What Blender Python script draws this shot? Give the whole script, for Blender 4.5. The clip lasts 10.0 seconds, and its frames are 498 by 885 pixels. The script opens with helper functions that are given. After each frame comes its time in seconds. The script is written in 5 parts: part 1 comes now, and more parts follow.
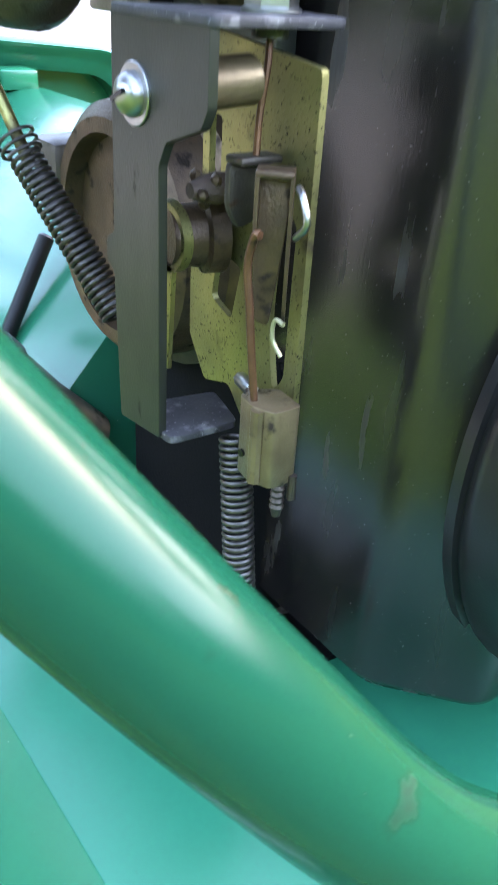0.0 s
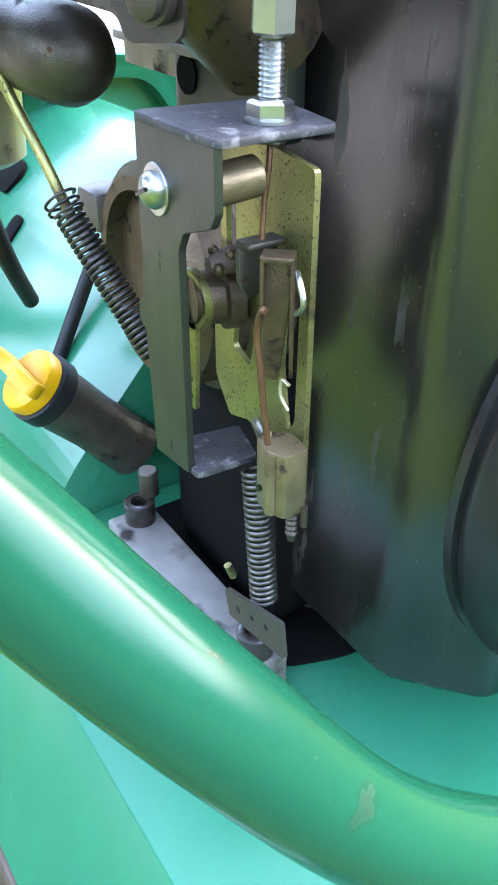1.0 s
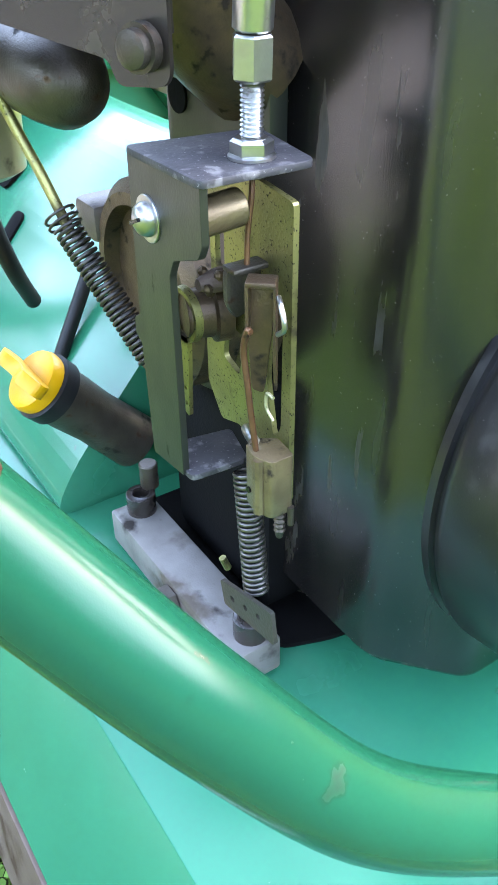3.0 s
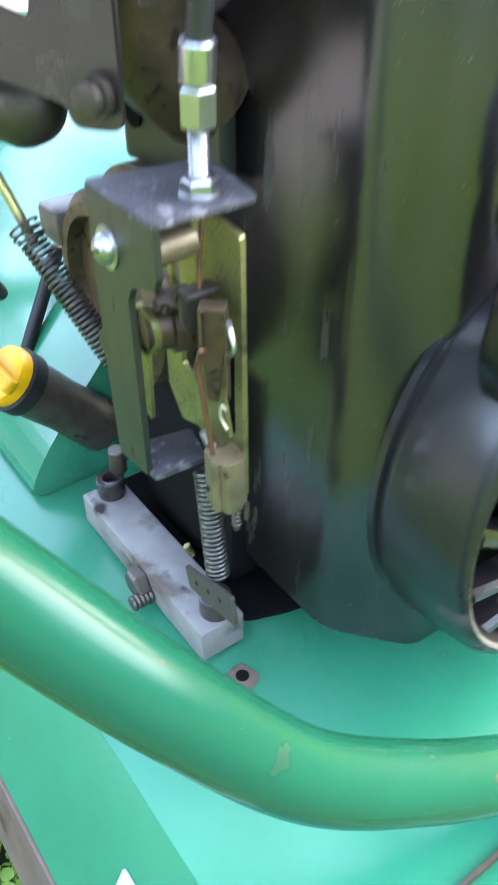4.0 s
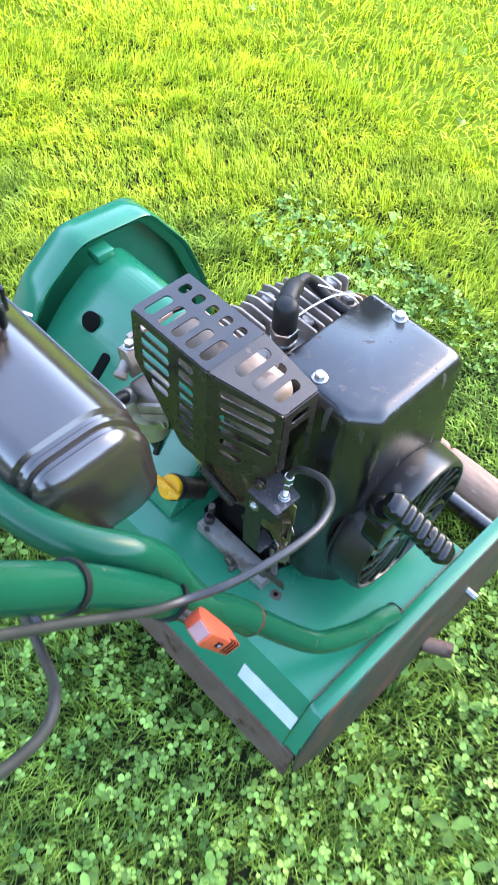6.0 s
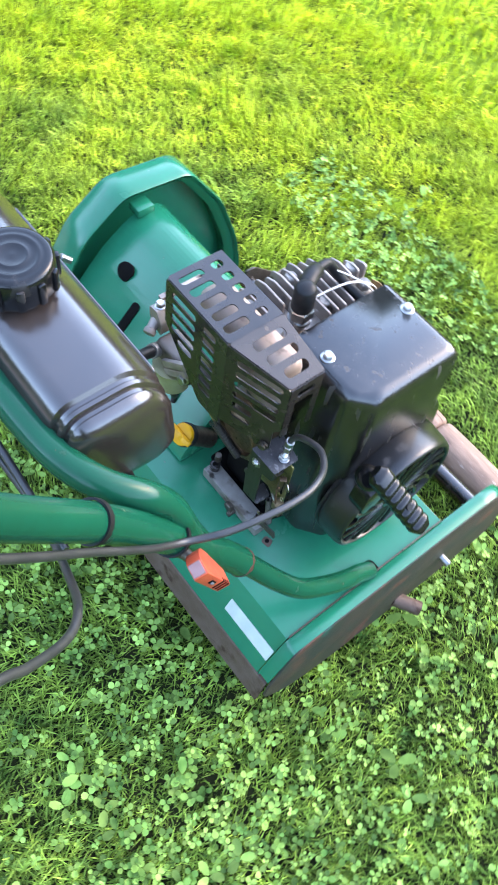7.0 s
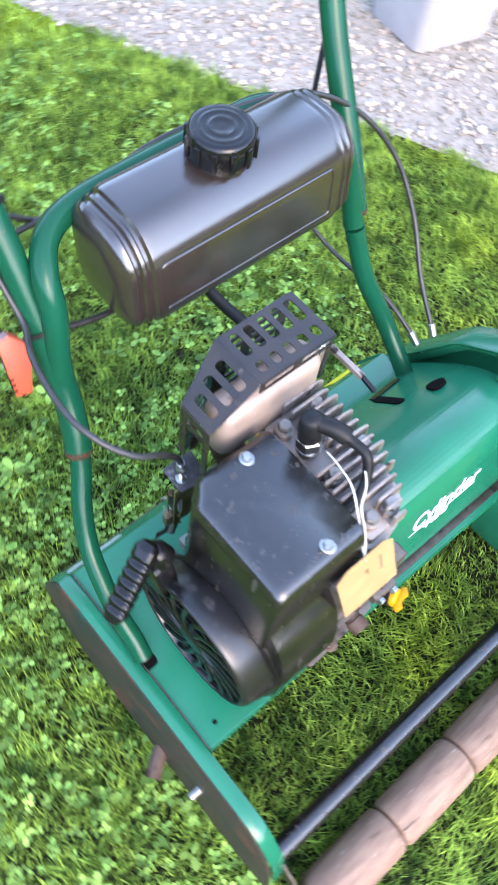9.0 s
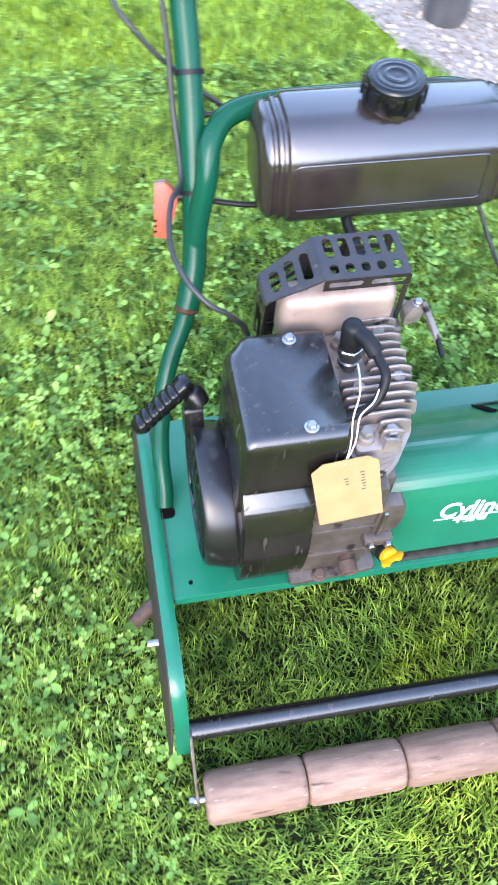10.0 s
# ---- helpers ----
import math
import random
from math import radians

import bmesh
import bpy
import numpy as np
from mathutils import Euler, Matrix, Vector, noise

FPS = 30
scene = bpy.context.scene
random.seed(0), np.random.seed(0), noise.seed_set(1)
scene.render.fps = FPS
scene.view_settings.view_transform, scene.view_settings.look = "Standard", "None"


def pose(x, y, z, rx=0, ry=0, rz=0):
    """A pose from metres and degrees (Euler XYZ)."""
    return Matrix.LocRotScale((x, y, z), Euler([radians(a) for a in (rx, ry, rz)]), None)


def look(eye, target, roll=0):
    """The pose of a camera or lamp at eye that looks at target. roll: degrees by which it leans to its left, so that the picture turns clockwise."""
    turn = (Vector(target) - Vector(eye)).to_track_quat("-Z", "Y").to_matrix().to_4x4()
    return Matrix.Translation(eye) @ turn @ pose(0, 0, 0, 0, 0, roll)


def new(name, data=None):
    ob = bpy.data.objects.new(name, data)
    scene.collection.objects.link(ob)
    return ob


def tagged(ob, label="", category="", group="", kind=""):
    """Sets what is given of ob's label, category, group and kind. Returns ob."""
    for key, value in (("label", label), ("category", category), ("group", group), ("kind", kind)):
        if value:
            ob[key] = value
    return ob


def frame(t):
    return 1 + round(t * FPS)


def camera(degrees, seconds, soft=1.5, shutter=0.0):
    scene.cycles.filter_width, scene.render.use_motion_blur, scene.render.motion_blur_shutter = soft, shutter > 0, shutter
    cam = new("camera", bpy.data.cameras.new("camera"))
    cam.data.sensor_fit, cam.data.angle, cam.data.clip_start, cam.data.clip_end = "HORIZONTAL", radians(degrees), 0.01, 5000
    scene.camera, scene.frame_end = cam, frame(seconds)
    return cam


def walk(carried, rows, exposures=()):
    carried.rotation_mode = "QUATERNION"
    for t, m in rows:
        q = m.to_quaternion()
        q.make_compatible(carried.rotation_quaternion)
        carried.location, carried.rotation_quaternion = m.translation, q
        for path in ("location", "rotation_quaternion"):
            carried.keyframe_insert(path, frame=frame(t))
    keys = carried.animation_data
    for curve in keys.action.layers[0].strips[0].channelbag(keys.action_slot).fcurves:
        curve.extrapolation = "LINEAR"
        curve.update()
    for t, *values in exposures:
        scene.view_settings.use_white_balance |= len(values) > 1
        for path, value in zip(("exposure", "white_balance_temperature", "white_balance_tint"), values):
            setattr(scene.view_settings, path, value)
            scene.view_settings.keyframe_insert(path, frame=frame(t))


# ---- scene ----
from mathutils import geometry
cam = camera(33.83, 10.0, shutter=0.5)
PATH = [
    (0, -0.0255, 0.2909, 0.3927, 60.06, -3.08, -126.40),
    (0.5, -0.0387, 0.2858, 0.4147, 58.13, -0.99, -123.28),
    (1, -0.0411, 0.2906, 0.4216, 57.27, -0.09, -123.27),
    (1.5, -0.0484, 0.2942, 0.4323, 56.38, 0.34, -123.18),
    (2, -0.0507, 0.2908, 0.4347, 55.87, 0.60, -123.29),
    (2.5, -0.0516, 0.2917, 0.4385, 55.71, 0.65, -123.27),
    (2.7, -0.0503, 0.2917, 0.4375, 55.63, 0.55, -123.18),
    (3.8, -0.0512, 0.2934, 0.4440, 52.96, 0.77, -125.09),
    (4, -0.0589, 0.2920, 0.4611, 51.78, 0.51, -125.68),
    (4.2, -0.0638, 0.2945, 0.4981, 49.50, 0.78, -126.97),
    (4.5, -0.0760, 0.3117, 0.5685, 47.28, 0.07, -128.36),
    (4.8, -0.0777, 0.3401, 0.6544, 43.99, 0.06, -129.38),
    (5, -0.0761, 0.3633, 0.7168, 42.40, -0.66, -130.46),
    (5.5, -0.0825, 0.4246, 0.8551, 37.59, -1.48, -133.19),
    (5.7, -0.0955, 0.4556, 0.9111, 36.91, -2.19, -134.19),
    (6.8, -0.1383, 0.5189, 1.0422, 31.40, -5.18, -130.98),
    (7, -0.1307, 0.5123, 1.0516, 30.80, -6.26, -128.46),
    (7.5, -0.1252, 0.3741, 1.0514, 28.67, -6.10, -110.34),
    (7.8, -0.1392, 0.2932, 1.0532, 27.60, -6.72, -96.01),
    (8, -0.1569, 0.2575, 1.0575, 27.49, -6.68, -86.20),
    (8.2, -0.1769, 0.2164, 1.0608, 27.58, -6.88, -76.27),
    (8.5, -0.1941, 0.1192, 1.0886, 28.10, -6.25, -61.93),
    (9, -0.1252, -0.0682, 1.0823, 29.01, -5.63, -40.80),
    (9.5, -0.1050, -0.2175, 1.0839, 30.08, -5.24, -24.55),
    (10, -0.0353, -0.3338, 1.0886, 31.57, -3.59, -10.30),
]
walk(cam, [(t, pose(*p)) for t, *p in PATH], [(0, 4.45, 7700, 20), (1.0, 4.8, 7800, 20), (4.5, 4.75, 8100, 19), (5.5, 3.82, 7350, 17), (7.0, 3.62, 7400, 17), (8.5, 3.5, 7500, 18), (10, 3.43, 7050, 19)])

# ---- light ----
world = bpy.data.worlds.new("sky")
scene.world = world
world.use_nodes = True
wn = world.node_tree.nodes
sky = wn.new("ShaderNodeTexSky")
sky.sky_type, sky.sun_disc = "NISHITA", False
sky.sun_elevation, sky.sun_rotation = radians(32), radians(196)
sky.air_density, sky.dust_density, sky.ozone_density = 1.0, 0.6, 2.0
wn["Background"].inputs["Strength"].default_value = 0.18
world.node_tree.links.new(sky.outputs["Color"], wn["Background"].inputs["Color"])
sun = new("sun", bpy.data.lights.new("sun", "SUN"))
sun.data.energy, sun.data.angle, sun.data.color = 0.13, radians(28), (1.0, 0.76, 0.46)
sun.matrix_world = look((-0.7, -2.4, 1.56), (0, 0, 0))


# ---- materials ----
def surf(name, col, col2=None, rough=0.5, metal=0.0, scale=40.0, bump=0.15, fine=900.0, spot=None, coat=0.0, gloss=0.5, stretch=(1, 1, 1), per_object=0.0, per_island=0.0, vary=1.0):
    """A procedural surface: two tones by broad noise, fine grain as relief, optional spots of dirt or rust (colour, amount, scale)."""
    m = bpy.data.materials.new(name)
    m.use_nodes = True
    n, l = m.node_tree.nodes, m.node_tree.links
    b = n["Principled BSDF"]
    b.inputs["Metallic"].default_value = metal
    b.inputs["Coat Weight"].default_value = coat
    b.inputs["Specular IOR Level"].default_value = gloss
    b.inputs["Coat Roughness"].default_value = 0.12
    co = n.new("ShaderNodeTexCoord")
    mp = n.new("ShaderNodeMapping")
    mp.inputs["Scale"].default_value = stretch
    l.new(co.outputs["Object"], mp.inputs["Vector"])

    def noise_tex(s, detail=5.0, plain=False):
        t = n.new("ShaderNodeTexNoise")
        t.inputs["Scale"].default_value, t.inputs["Detail"].default_value = s, detail
        l.new(co.outputs["Object"] if plain else mp.outputs["Vector"], t.inputs["Vector"])
        return t.outputs["Fac"]

    def ramp(fac, a, z):
        r = n.new("ShaderNodeMapRange")
        r.inputs["From Min"].default_value, r.inputs["From Max"].default_value = a, z
        l.new(fac, r.inputs["Value"])
        return r.outputs["Result"]

    def mix(fac, a, c):
        x = n.new("ShaderNodeMix")
        x.data_type = "RGBA"
        l.new(fac, x.inputs["Factor"])
        for sock, v in ((x.inputs["A"], a), (x.inputs["B"], c)):
            if isinstance(v, tuple):
                sock.default_value = (*v, 1)
            else:
                l.new(v, sock)
        return x.outputs["Result"]

    broad = noise_tex(scale)
    colour = mix(ramp(broad, 0.3, 0.7), col, col2 or tuple(c * 0.75 for c in col))
    grain = noise_tex(fine, 3.0)
    rgh = n.new("ShaderNodeMapRange")
    rgh.inputs["To Min"].default_value, rgh.inputs["To Max"].default_value = max(0.03, rough - 0.1 * vary), min(1, rough + 0.12 * vary)
    l.new(broad, rgh.inputs["Value"])
    rsock = rgh.outputs["Result"]
    if spot:
        for sc, amount, ssc in (spot if isinstance(spot, list) else [spot]):
            sp = ramp(noise_tex(ssc, 6.0, ssc > 500), 1 - amount, 1 - amount + 0.1)
            colour = mix(sp, colour, sc)
            mm = n.new("ShaderNodeMath")
            mm.operation = "MAXIMUM"
            sm = n.new("ShaderNodeMath")
            sm.operation = "MULTIPLY"
            sm.inputs[1].default_value = 0.8
            l.new(sp, sm.inputs[0])
            l.new(rsock, mm.inputs[0])
            l.new(sm.outputs[0], mm.inputs[1])
            rsock = mm.outputs[0]
    if per_object or per_island:
        g = n.new("ShaderNodeObjectInfo" if per_object else "ShaderNodeNewGeometry")
        r = ramp(g.outputs["Random" if per_object else "Random Per Island"], 0, 1)
        h = n.new("ShaderNodeHueSaturation")
        v = n.new("ShaderNodeMapRange")
        k = per_object or per_island
        v.inputs["To Min"].default_value, v.inputs["To Max"].default_value = 1 - k, 1 + k
        l.new(r, v.inputs["Value"])
        l.new(v.outputs["Result"], h.inputs["Value"])
        l.new(colour, h.inputs["Color"])
        colour = h.outputs["Color"]
    l.new(colour, b.inputs["Base Color"])
    l.new(rsock, b.inputs["Roughness"])
    bp = n.new("ShaderNodeBump")
    bp.inputs["Strength"].default_value, bp.inputs["Distance"].default_value = bump, 0.001
    l.new(grain, bp.inputs["Height"])
    l.new(bp.outputs["Normal"], b.inputs["Normal"])
    return m


def leaf_mat(name, col, col2, k=0.35, trans=0.35):
    m = surf(name, col, col2, 0.62, scale=26, bump=0.05, per_island=k)
    b = m.node_tree.nodes["Principled BSDF"]
    b.inputs["Specular IOR Level"].default_value = 0.16
    t = m.node_tree.nodes.new("ShaderNodeBsdfTranslucent")
    x = m.node_tree.nodes.new("ShaderNodeMixShader")
    x.inputs[0].default_value = trans
    lk = m.node_tree.links
    lk.new(b.inputs["Base Color"].links[0].from_socket, t.inputs["Color"])
    lk.new(b.outputs[0], x.inputs[1])
    lk.new(t.outputs[0], x.inputs[2])
    lk.new(x.outputs[0], m.node_tree.nodes["Material Output"].inputs["Surface"])
    return m


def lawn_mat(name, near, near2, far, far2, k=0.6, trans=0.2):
    """Blades that turn from deep green to lime towards the open lawn, in uneven drifts; the lime is sunlight put into
    the colour.
    """
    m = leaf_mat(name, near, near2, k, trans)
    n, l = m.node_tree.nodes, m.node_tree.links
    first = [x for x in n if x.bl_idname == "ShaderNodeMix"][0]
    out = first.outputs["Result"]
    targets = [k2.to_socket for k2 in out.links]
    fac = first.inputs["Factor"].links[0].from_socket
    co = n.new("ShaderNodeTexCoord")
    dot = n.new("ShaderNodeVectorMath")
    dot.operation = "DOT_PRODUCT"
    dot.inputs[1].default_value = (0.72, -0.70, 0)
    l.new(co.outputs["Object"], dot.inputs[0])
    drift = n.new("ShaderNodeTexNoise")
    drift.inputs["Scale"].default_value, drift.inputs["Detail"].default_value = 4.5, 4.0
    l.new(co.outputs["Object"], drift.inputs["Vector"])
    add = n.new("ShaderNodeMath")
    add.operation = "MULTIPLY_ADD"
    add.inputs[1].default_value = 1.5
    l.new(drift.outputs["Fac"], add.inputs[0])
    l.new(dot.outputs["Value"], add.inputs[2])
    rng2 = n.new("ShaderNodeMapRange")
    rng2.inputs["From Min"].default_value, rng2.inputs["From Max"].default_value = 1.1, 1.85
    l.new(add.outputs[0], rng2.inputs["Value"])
    # far tones: sunlit grass, its brightness coloured into the blades
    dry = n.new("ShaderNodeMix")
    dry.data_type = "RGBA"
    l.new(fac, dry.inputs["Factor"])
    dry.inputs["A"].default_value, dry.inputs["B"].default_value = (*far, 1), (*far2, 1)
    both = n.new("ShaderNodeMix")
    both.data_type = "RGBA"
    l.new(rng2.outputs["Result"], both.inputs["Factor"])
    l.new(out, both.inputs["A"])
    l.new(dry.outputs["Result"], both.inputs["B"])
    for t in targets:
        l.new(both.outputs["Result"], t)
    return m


GREEN = surf("green_paint", (0.002, 0.128, 0.066), (0.0018, 0.106, 0.054), 0.22, gloss=0.42, scale=14, bump=0.03, fine=1600, spot=[((0.02, 0.045, 0.022), 0.30, 75), ((0.2, 0.26, 0.2), 0.27, 420)])
GREEN_DIRTY = surf("green_paint_soiled", (0.046, 0.029, 0.021), (0.018, 0.026, 0.018), 0.6, gloss=0.25, scale=16, bump=0.2, spot=[((0.075, 0.034, 0.022), 0.42, 14), ((0.004, 0.06, 0.042), 0.34, 22), ((0.13, 0.10, 0.08), 0.31, 200)])
TUBE = surf("green_tube_paint", (0.0008, 0.058, 0.029), (0.001, 0.047, 0.023), 0.2, gloss=0.2, scale=16, bump=0.02, fine=1600, spot=[((0.015, 0.035, 0.018), 0.31, 60), ((0.08, 0.035, 0.018), 0.29, 130), ((0.2, 0.22, 0.14), 0.26, 300)])
BLACK = surf("black_enamel", (0.0044, 0.0039, 0.0036), (0.012, 0.0096, 0.008), 0.25, scale=90, bump=0.03, fine=1500, spot=[((0.030, 0.023, 0.018), 0.39, 110), ((0.11, 0.10, 0.092), 0.32, 1300)], stretch=(1, 1, 0.16), gloss=0.8, vary=0.5)
# matte near-black: the shade inside holes and gaps, put into the colour
SHADE_BLACK = surf("shade_black", (0.002, 0.002, 0.002), (0.004, 0.0035, 0.003), 0.9, gloss=0.08, scale=40, bump=0.2)
BLACK_PLAIN = surf("black_plastic", (0.004, 0.004, 0.0042), (0.0065, 0.006, 0.006), 0.2, gloss=0.33, scale=30, bump=0.04, fine=1500, spot=[((0.05, 0.047, 0.043), 0.27, 420), ((0.02, 0.017, 0.015), 0.38, 40)])
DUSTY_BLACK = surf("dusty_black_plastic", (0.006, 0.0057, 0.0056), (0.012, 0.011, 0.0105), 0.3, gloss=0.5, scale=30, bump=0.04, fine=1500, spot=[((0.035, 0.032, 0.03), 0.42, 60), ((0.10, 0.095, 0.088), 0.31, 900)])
TANK = surf("tank_plastic", (0.017, 0.0125, 0.0105), (0.028, 0.02, 0.016), 0.2, gloss=1.0, scale=20, bump=0.05, vary=0.4, fine=1800, spot=((0.05, 0.044, 0.04), 0.24, 300))
GUARD = surf("guard_enamel", (0.012, 0.0095, 0.008), (0.024, 0.0175, 0.0135), 0.27, gloss=0.5, vary=0.4, scale=40, bump=0.05, fine=1800, spot=[((0.055, 0.038, 0.026), 0.36, 60), ((0.09, 0.085, 0.078), 0.26, 500)])
WELD = surf("rusty_weld", (0.07, 0.033, 0.021), (0.045, 0.021, 0.014), 0.85, gloss=0.1, scale=200, bump=0.5, spot=((0.2, 0.12, 0.08), 0.33, 300))
RUST = surf("rusty_steel", (0.075, 0.042, 0.026), (0.12, 0.08, 0.06), 0.7, 0.3, scale=60, bump=0.3, spot=((0.045, 0.019, 0.009), 0.42, 45))
MUFFLER = surf("muffler_shell", (0.40, 0.30, 0.24), (0.27, 0.19, 0.145), 0.5, 0.35, scale=35, bump=0.1, spot=((0.03, 0.02, 0.014), 0.36, 30))
ALU = surf("cast_aluminium", (0.15, 0.12, 0.10), (0.08, 0.062, 0.048), 0.5, 0.55, scale=50, bump=0.2, fine=1100, spot=[((0.026, 0.019, 0.014), 0.40, 60), ((0.22, 0.19, 0.16), 0.30, 30)])
ALU_FIN = surf("fin_aluminium", (0.32, 0.27, 0.235), (0.19, 0.155, 0.13), 0.5, 0.5, scale=50, bump=0.2, fine=1100, spot=((0.03, 0.022, 0.016), 0.38, 60))
GALV = surf("galvanised_steel", (0.16, 0.16, 0.165), (0.12, 0.12, 0.125), 0.45, 0.5, scale=30, bump=0.1)
BACKDROP_GREEN = surf("backdrop_foliage", (0.028, 0.055, 0.016), (0.012, 0.026, 0.008), 0.9, gloss=0.1,  scale=3, bump=0.6, fine=30)
ALU_BAR = surf("milled_aluminium", (0.23, 0.215, 0.195), (0.15, 0.135, 0.118), 0.55, 0.5, scale=50, bump=0.1, fine=1500, spot=[((0.022, 0.016, 0.012), 0.40, 60), ((0.09, 0.07, 0.052), 0.42, 35)])
STEEL = surf("bright_steel", (0.44, 0.44, 0.43), (0.33, 0.32, 0.30), 0.3, 1.0, scale=120, bump=0.08, spot=((0.12, 0.10, 0.08), 0.33, 300))
DARK_STEEL = surf("dark_steel", (0.085, 0.072, 0.056), (0.05, 0.038, 0.028), 0.42, 0.7, scale=90, bump=0.2, fine=1500, spot=[((0.075, 0.04, 0.02), 0.38, 200), ((0.02, 0.016, 0.012), 0.4, 110)])
COPPER = surf("coppery_wire", (0.17, 0.075, 0.035), (0.09, 0.04, 0.02), 0.45, 0.6, scale=200, bump=0.1, spot=((0.03, 0.018, 0.01), 0.40, 260))
BRACKET = surf("olive_bracket_steel", (0.05, 0.052, 0.042), (0.038, 0.039, 0.031), 0.38, 0.75, scale=40, bump=0.05, stretch=(2, 2, 1), spot=[((0.2, 0.2, 0.17), 0.27, 1000), ((0.025, 0.022, 0.016), 0.36, 90)])
DUSTY = surf("dusty_dark_steel", (0.05, 0.046, 0.047), (0.03, 0.027, 0.029), 0.6, 0.3, scale=120, bump=0.15, spot=[((0.16, 0.15, 0.145), 0.42, 160), ((0.24, 0.23, 0.22), 0.36, 1100)])
ZINC = surf("yellow_zinc", (0.32, 0.285, 0.10), (0.15, 0.135, 0.055), 0.36, 0.75, scale=45, bump=0.15, fine=1400, spot=[((0.05, 0.036, 0.02), 0.46, 60), ((0.03, 0.022, 0.012), 0.40, 1400)])
FADED = surf("sun_bleached_plastic", (0.24, 0.15, 0.15), (0.2, 0.10, 0.09), 0.6, gloss=0.3, scale=60, bump=0.1)
CREAM = surf("passivated_bowl", (0.36, 0.34, 0.2), (0.27, 0.25, 0.14), 0.35, 0.5, scale=40, bump=0.05, spot=((0.09, 0.075, 0.04), 0.33, 90))
BROWNED = surf("browned_steel", (0.12, 0.075, 0.042), (0.065, 0.042, 0.026), 0.42, 0.7, scale=150, bump=0.2, fine=1500, spot=((0.028, 0.018, 0.012), 0.42, 200))
SPRING = surf("spring_steel", (0.11, 0.102, 0.092), (0.06, 0.053, 0.046), 0.4, 0.9, scale=300, bump=0.1)
OILY = surf("oily_brass_steel", (0.21, 0.155, 0.085), (0.12, 0.085, 0.045), 0.4, 0.65, scale=120, bump=0.15, fine=1500, spot=((0.03, 0.02, 0.012), 0.40, 180))
DARK_SPRING = surf("dark_spring_steel", (0.07, 0.062, 0.055), (0.04, 0.035, 0.03), 0.4, 0.8, scale=300, bump=0.1)
RUBBER = surf("black_rubber", (0.006, 0.006, 0.0063), (0.010, 0.0098, 0.0095), 0.45, gloss=0.2, scale=80, bump=0.1, spot=((0.06, 0.055, 0.048), 0.28, 200))
CABLE = surf("grey_cable_sheath", (0.016, 0.016, 0.0165), (0.028, 0.026, 0.024), 0.35, gloss=0.4, scale=60, bump=0.1)
YELLOW = surf("yellow_plastic", (0.56, 0.27, 0.004), (0.47, 0.21, 0.003), 0.4, gloss=0.3, scale=60, bump=0.08, spot=((0.12, 0.07, 0.02), 0.32, 240))
RED = surf("faded_red_plastic", (0.42, 0.06, 0.022), (0.34, 0.042, 0.018), 0.5, scale=50, bump=0.1, spot=((0.4, 0.2, 0.16), 0.28, 150))
WOOD = surf("worn_roller_wood", (0.27, 0.165, 0.112), (0.17, 0.10, 0.068), 0.62, gloss=0.3, scale=22, bump=0.5, fine=260, stretch=(1, 6, 6), spot=[((0.075, 0.042, 0.028), 0.36, 18), ((0.36, 0.27, 0.205), 0.36, 60)], per_object=0.12)
PAPER = surf("manila_card", (0.36, 0.225, 0.10), (0.31, 0.19, 0.085), 0.8, gloss=0.2, scale=40, bump=0.1)
STRING = surf("white_string", (0.7, 0.66, 0.58), (0.55, 0.5, 0.42), 0.9, scale=300, bump=0.3)
INK = surf("dark_ink", (0.05, 0.04, 0.04), None, 0.8, scale=300)
WHITE = surf("white_plastic", (0.36, 0.345, 0.36), (0.29, 0.275, 0.285), 0.45, scale=12, bump=0.1)
DECAL = surf("white_decal", (0.75, 0.77, 0.74), (0.6, 0.65, 0.6), 0.45, scale=60, bump=0.05, spot=((0.03, 0.16, 0.10), 0.33, 400))
LABEL = surf("pale_label", (0.42, 0.46, 0.42), (0.34, 0.38, 0.34), 0.4, scale=60, bump=0.05, spot=((0.2, 0.2, 0.17), 0.3, 200))
WARN = surf("yellow_label", (0.75, 0.62, 0.03), (0.7, 0.55, 0.03), 0.4, scale=60, bump=0.05)
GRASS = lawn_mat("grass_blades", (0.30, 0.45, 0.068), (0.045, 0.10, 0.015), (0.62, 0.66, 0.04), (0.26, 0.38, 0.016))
CLOVER = leaf_mat("clover_leaves", (0.26, 0.42, 0.085), (0.06, 0.14, 0.025), 0.55, 0.2)
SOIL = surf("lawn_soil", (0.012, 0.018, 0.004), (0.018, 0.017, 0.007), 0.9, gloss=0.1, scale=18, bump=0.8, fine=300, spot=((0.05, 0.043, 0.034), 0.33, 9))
GRAVEL = surf("gravel_bed", (0.30, 0.255, 0.21), (0.18, 0.15, 0.12), 0.9, gloss=0.15,  scale=60, bump=1.0, fine=220, spot=[((0.30, 0.26, 0.22), 0.42, 150), ((0.07, 0.058, 0.045), 0.40, 120)])
STONE = surf("pebbles", (0.46, 0.385, 0.315), (0.27, 0.22, 0.175), 0.85, gloss=0.15, scale=90, bump=0.5, per_island=0.5)
SAND = surf("pale_sand", (0.29, 0.195, 0.125), (0.23, 0.155, 0.1), 0.95, gloss=0.1, scale=20, bump=0.6, fine=500, spot=((0.38, 0.28, 0.2), 0.38, 160))


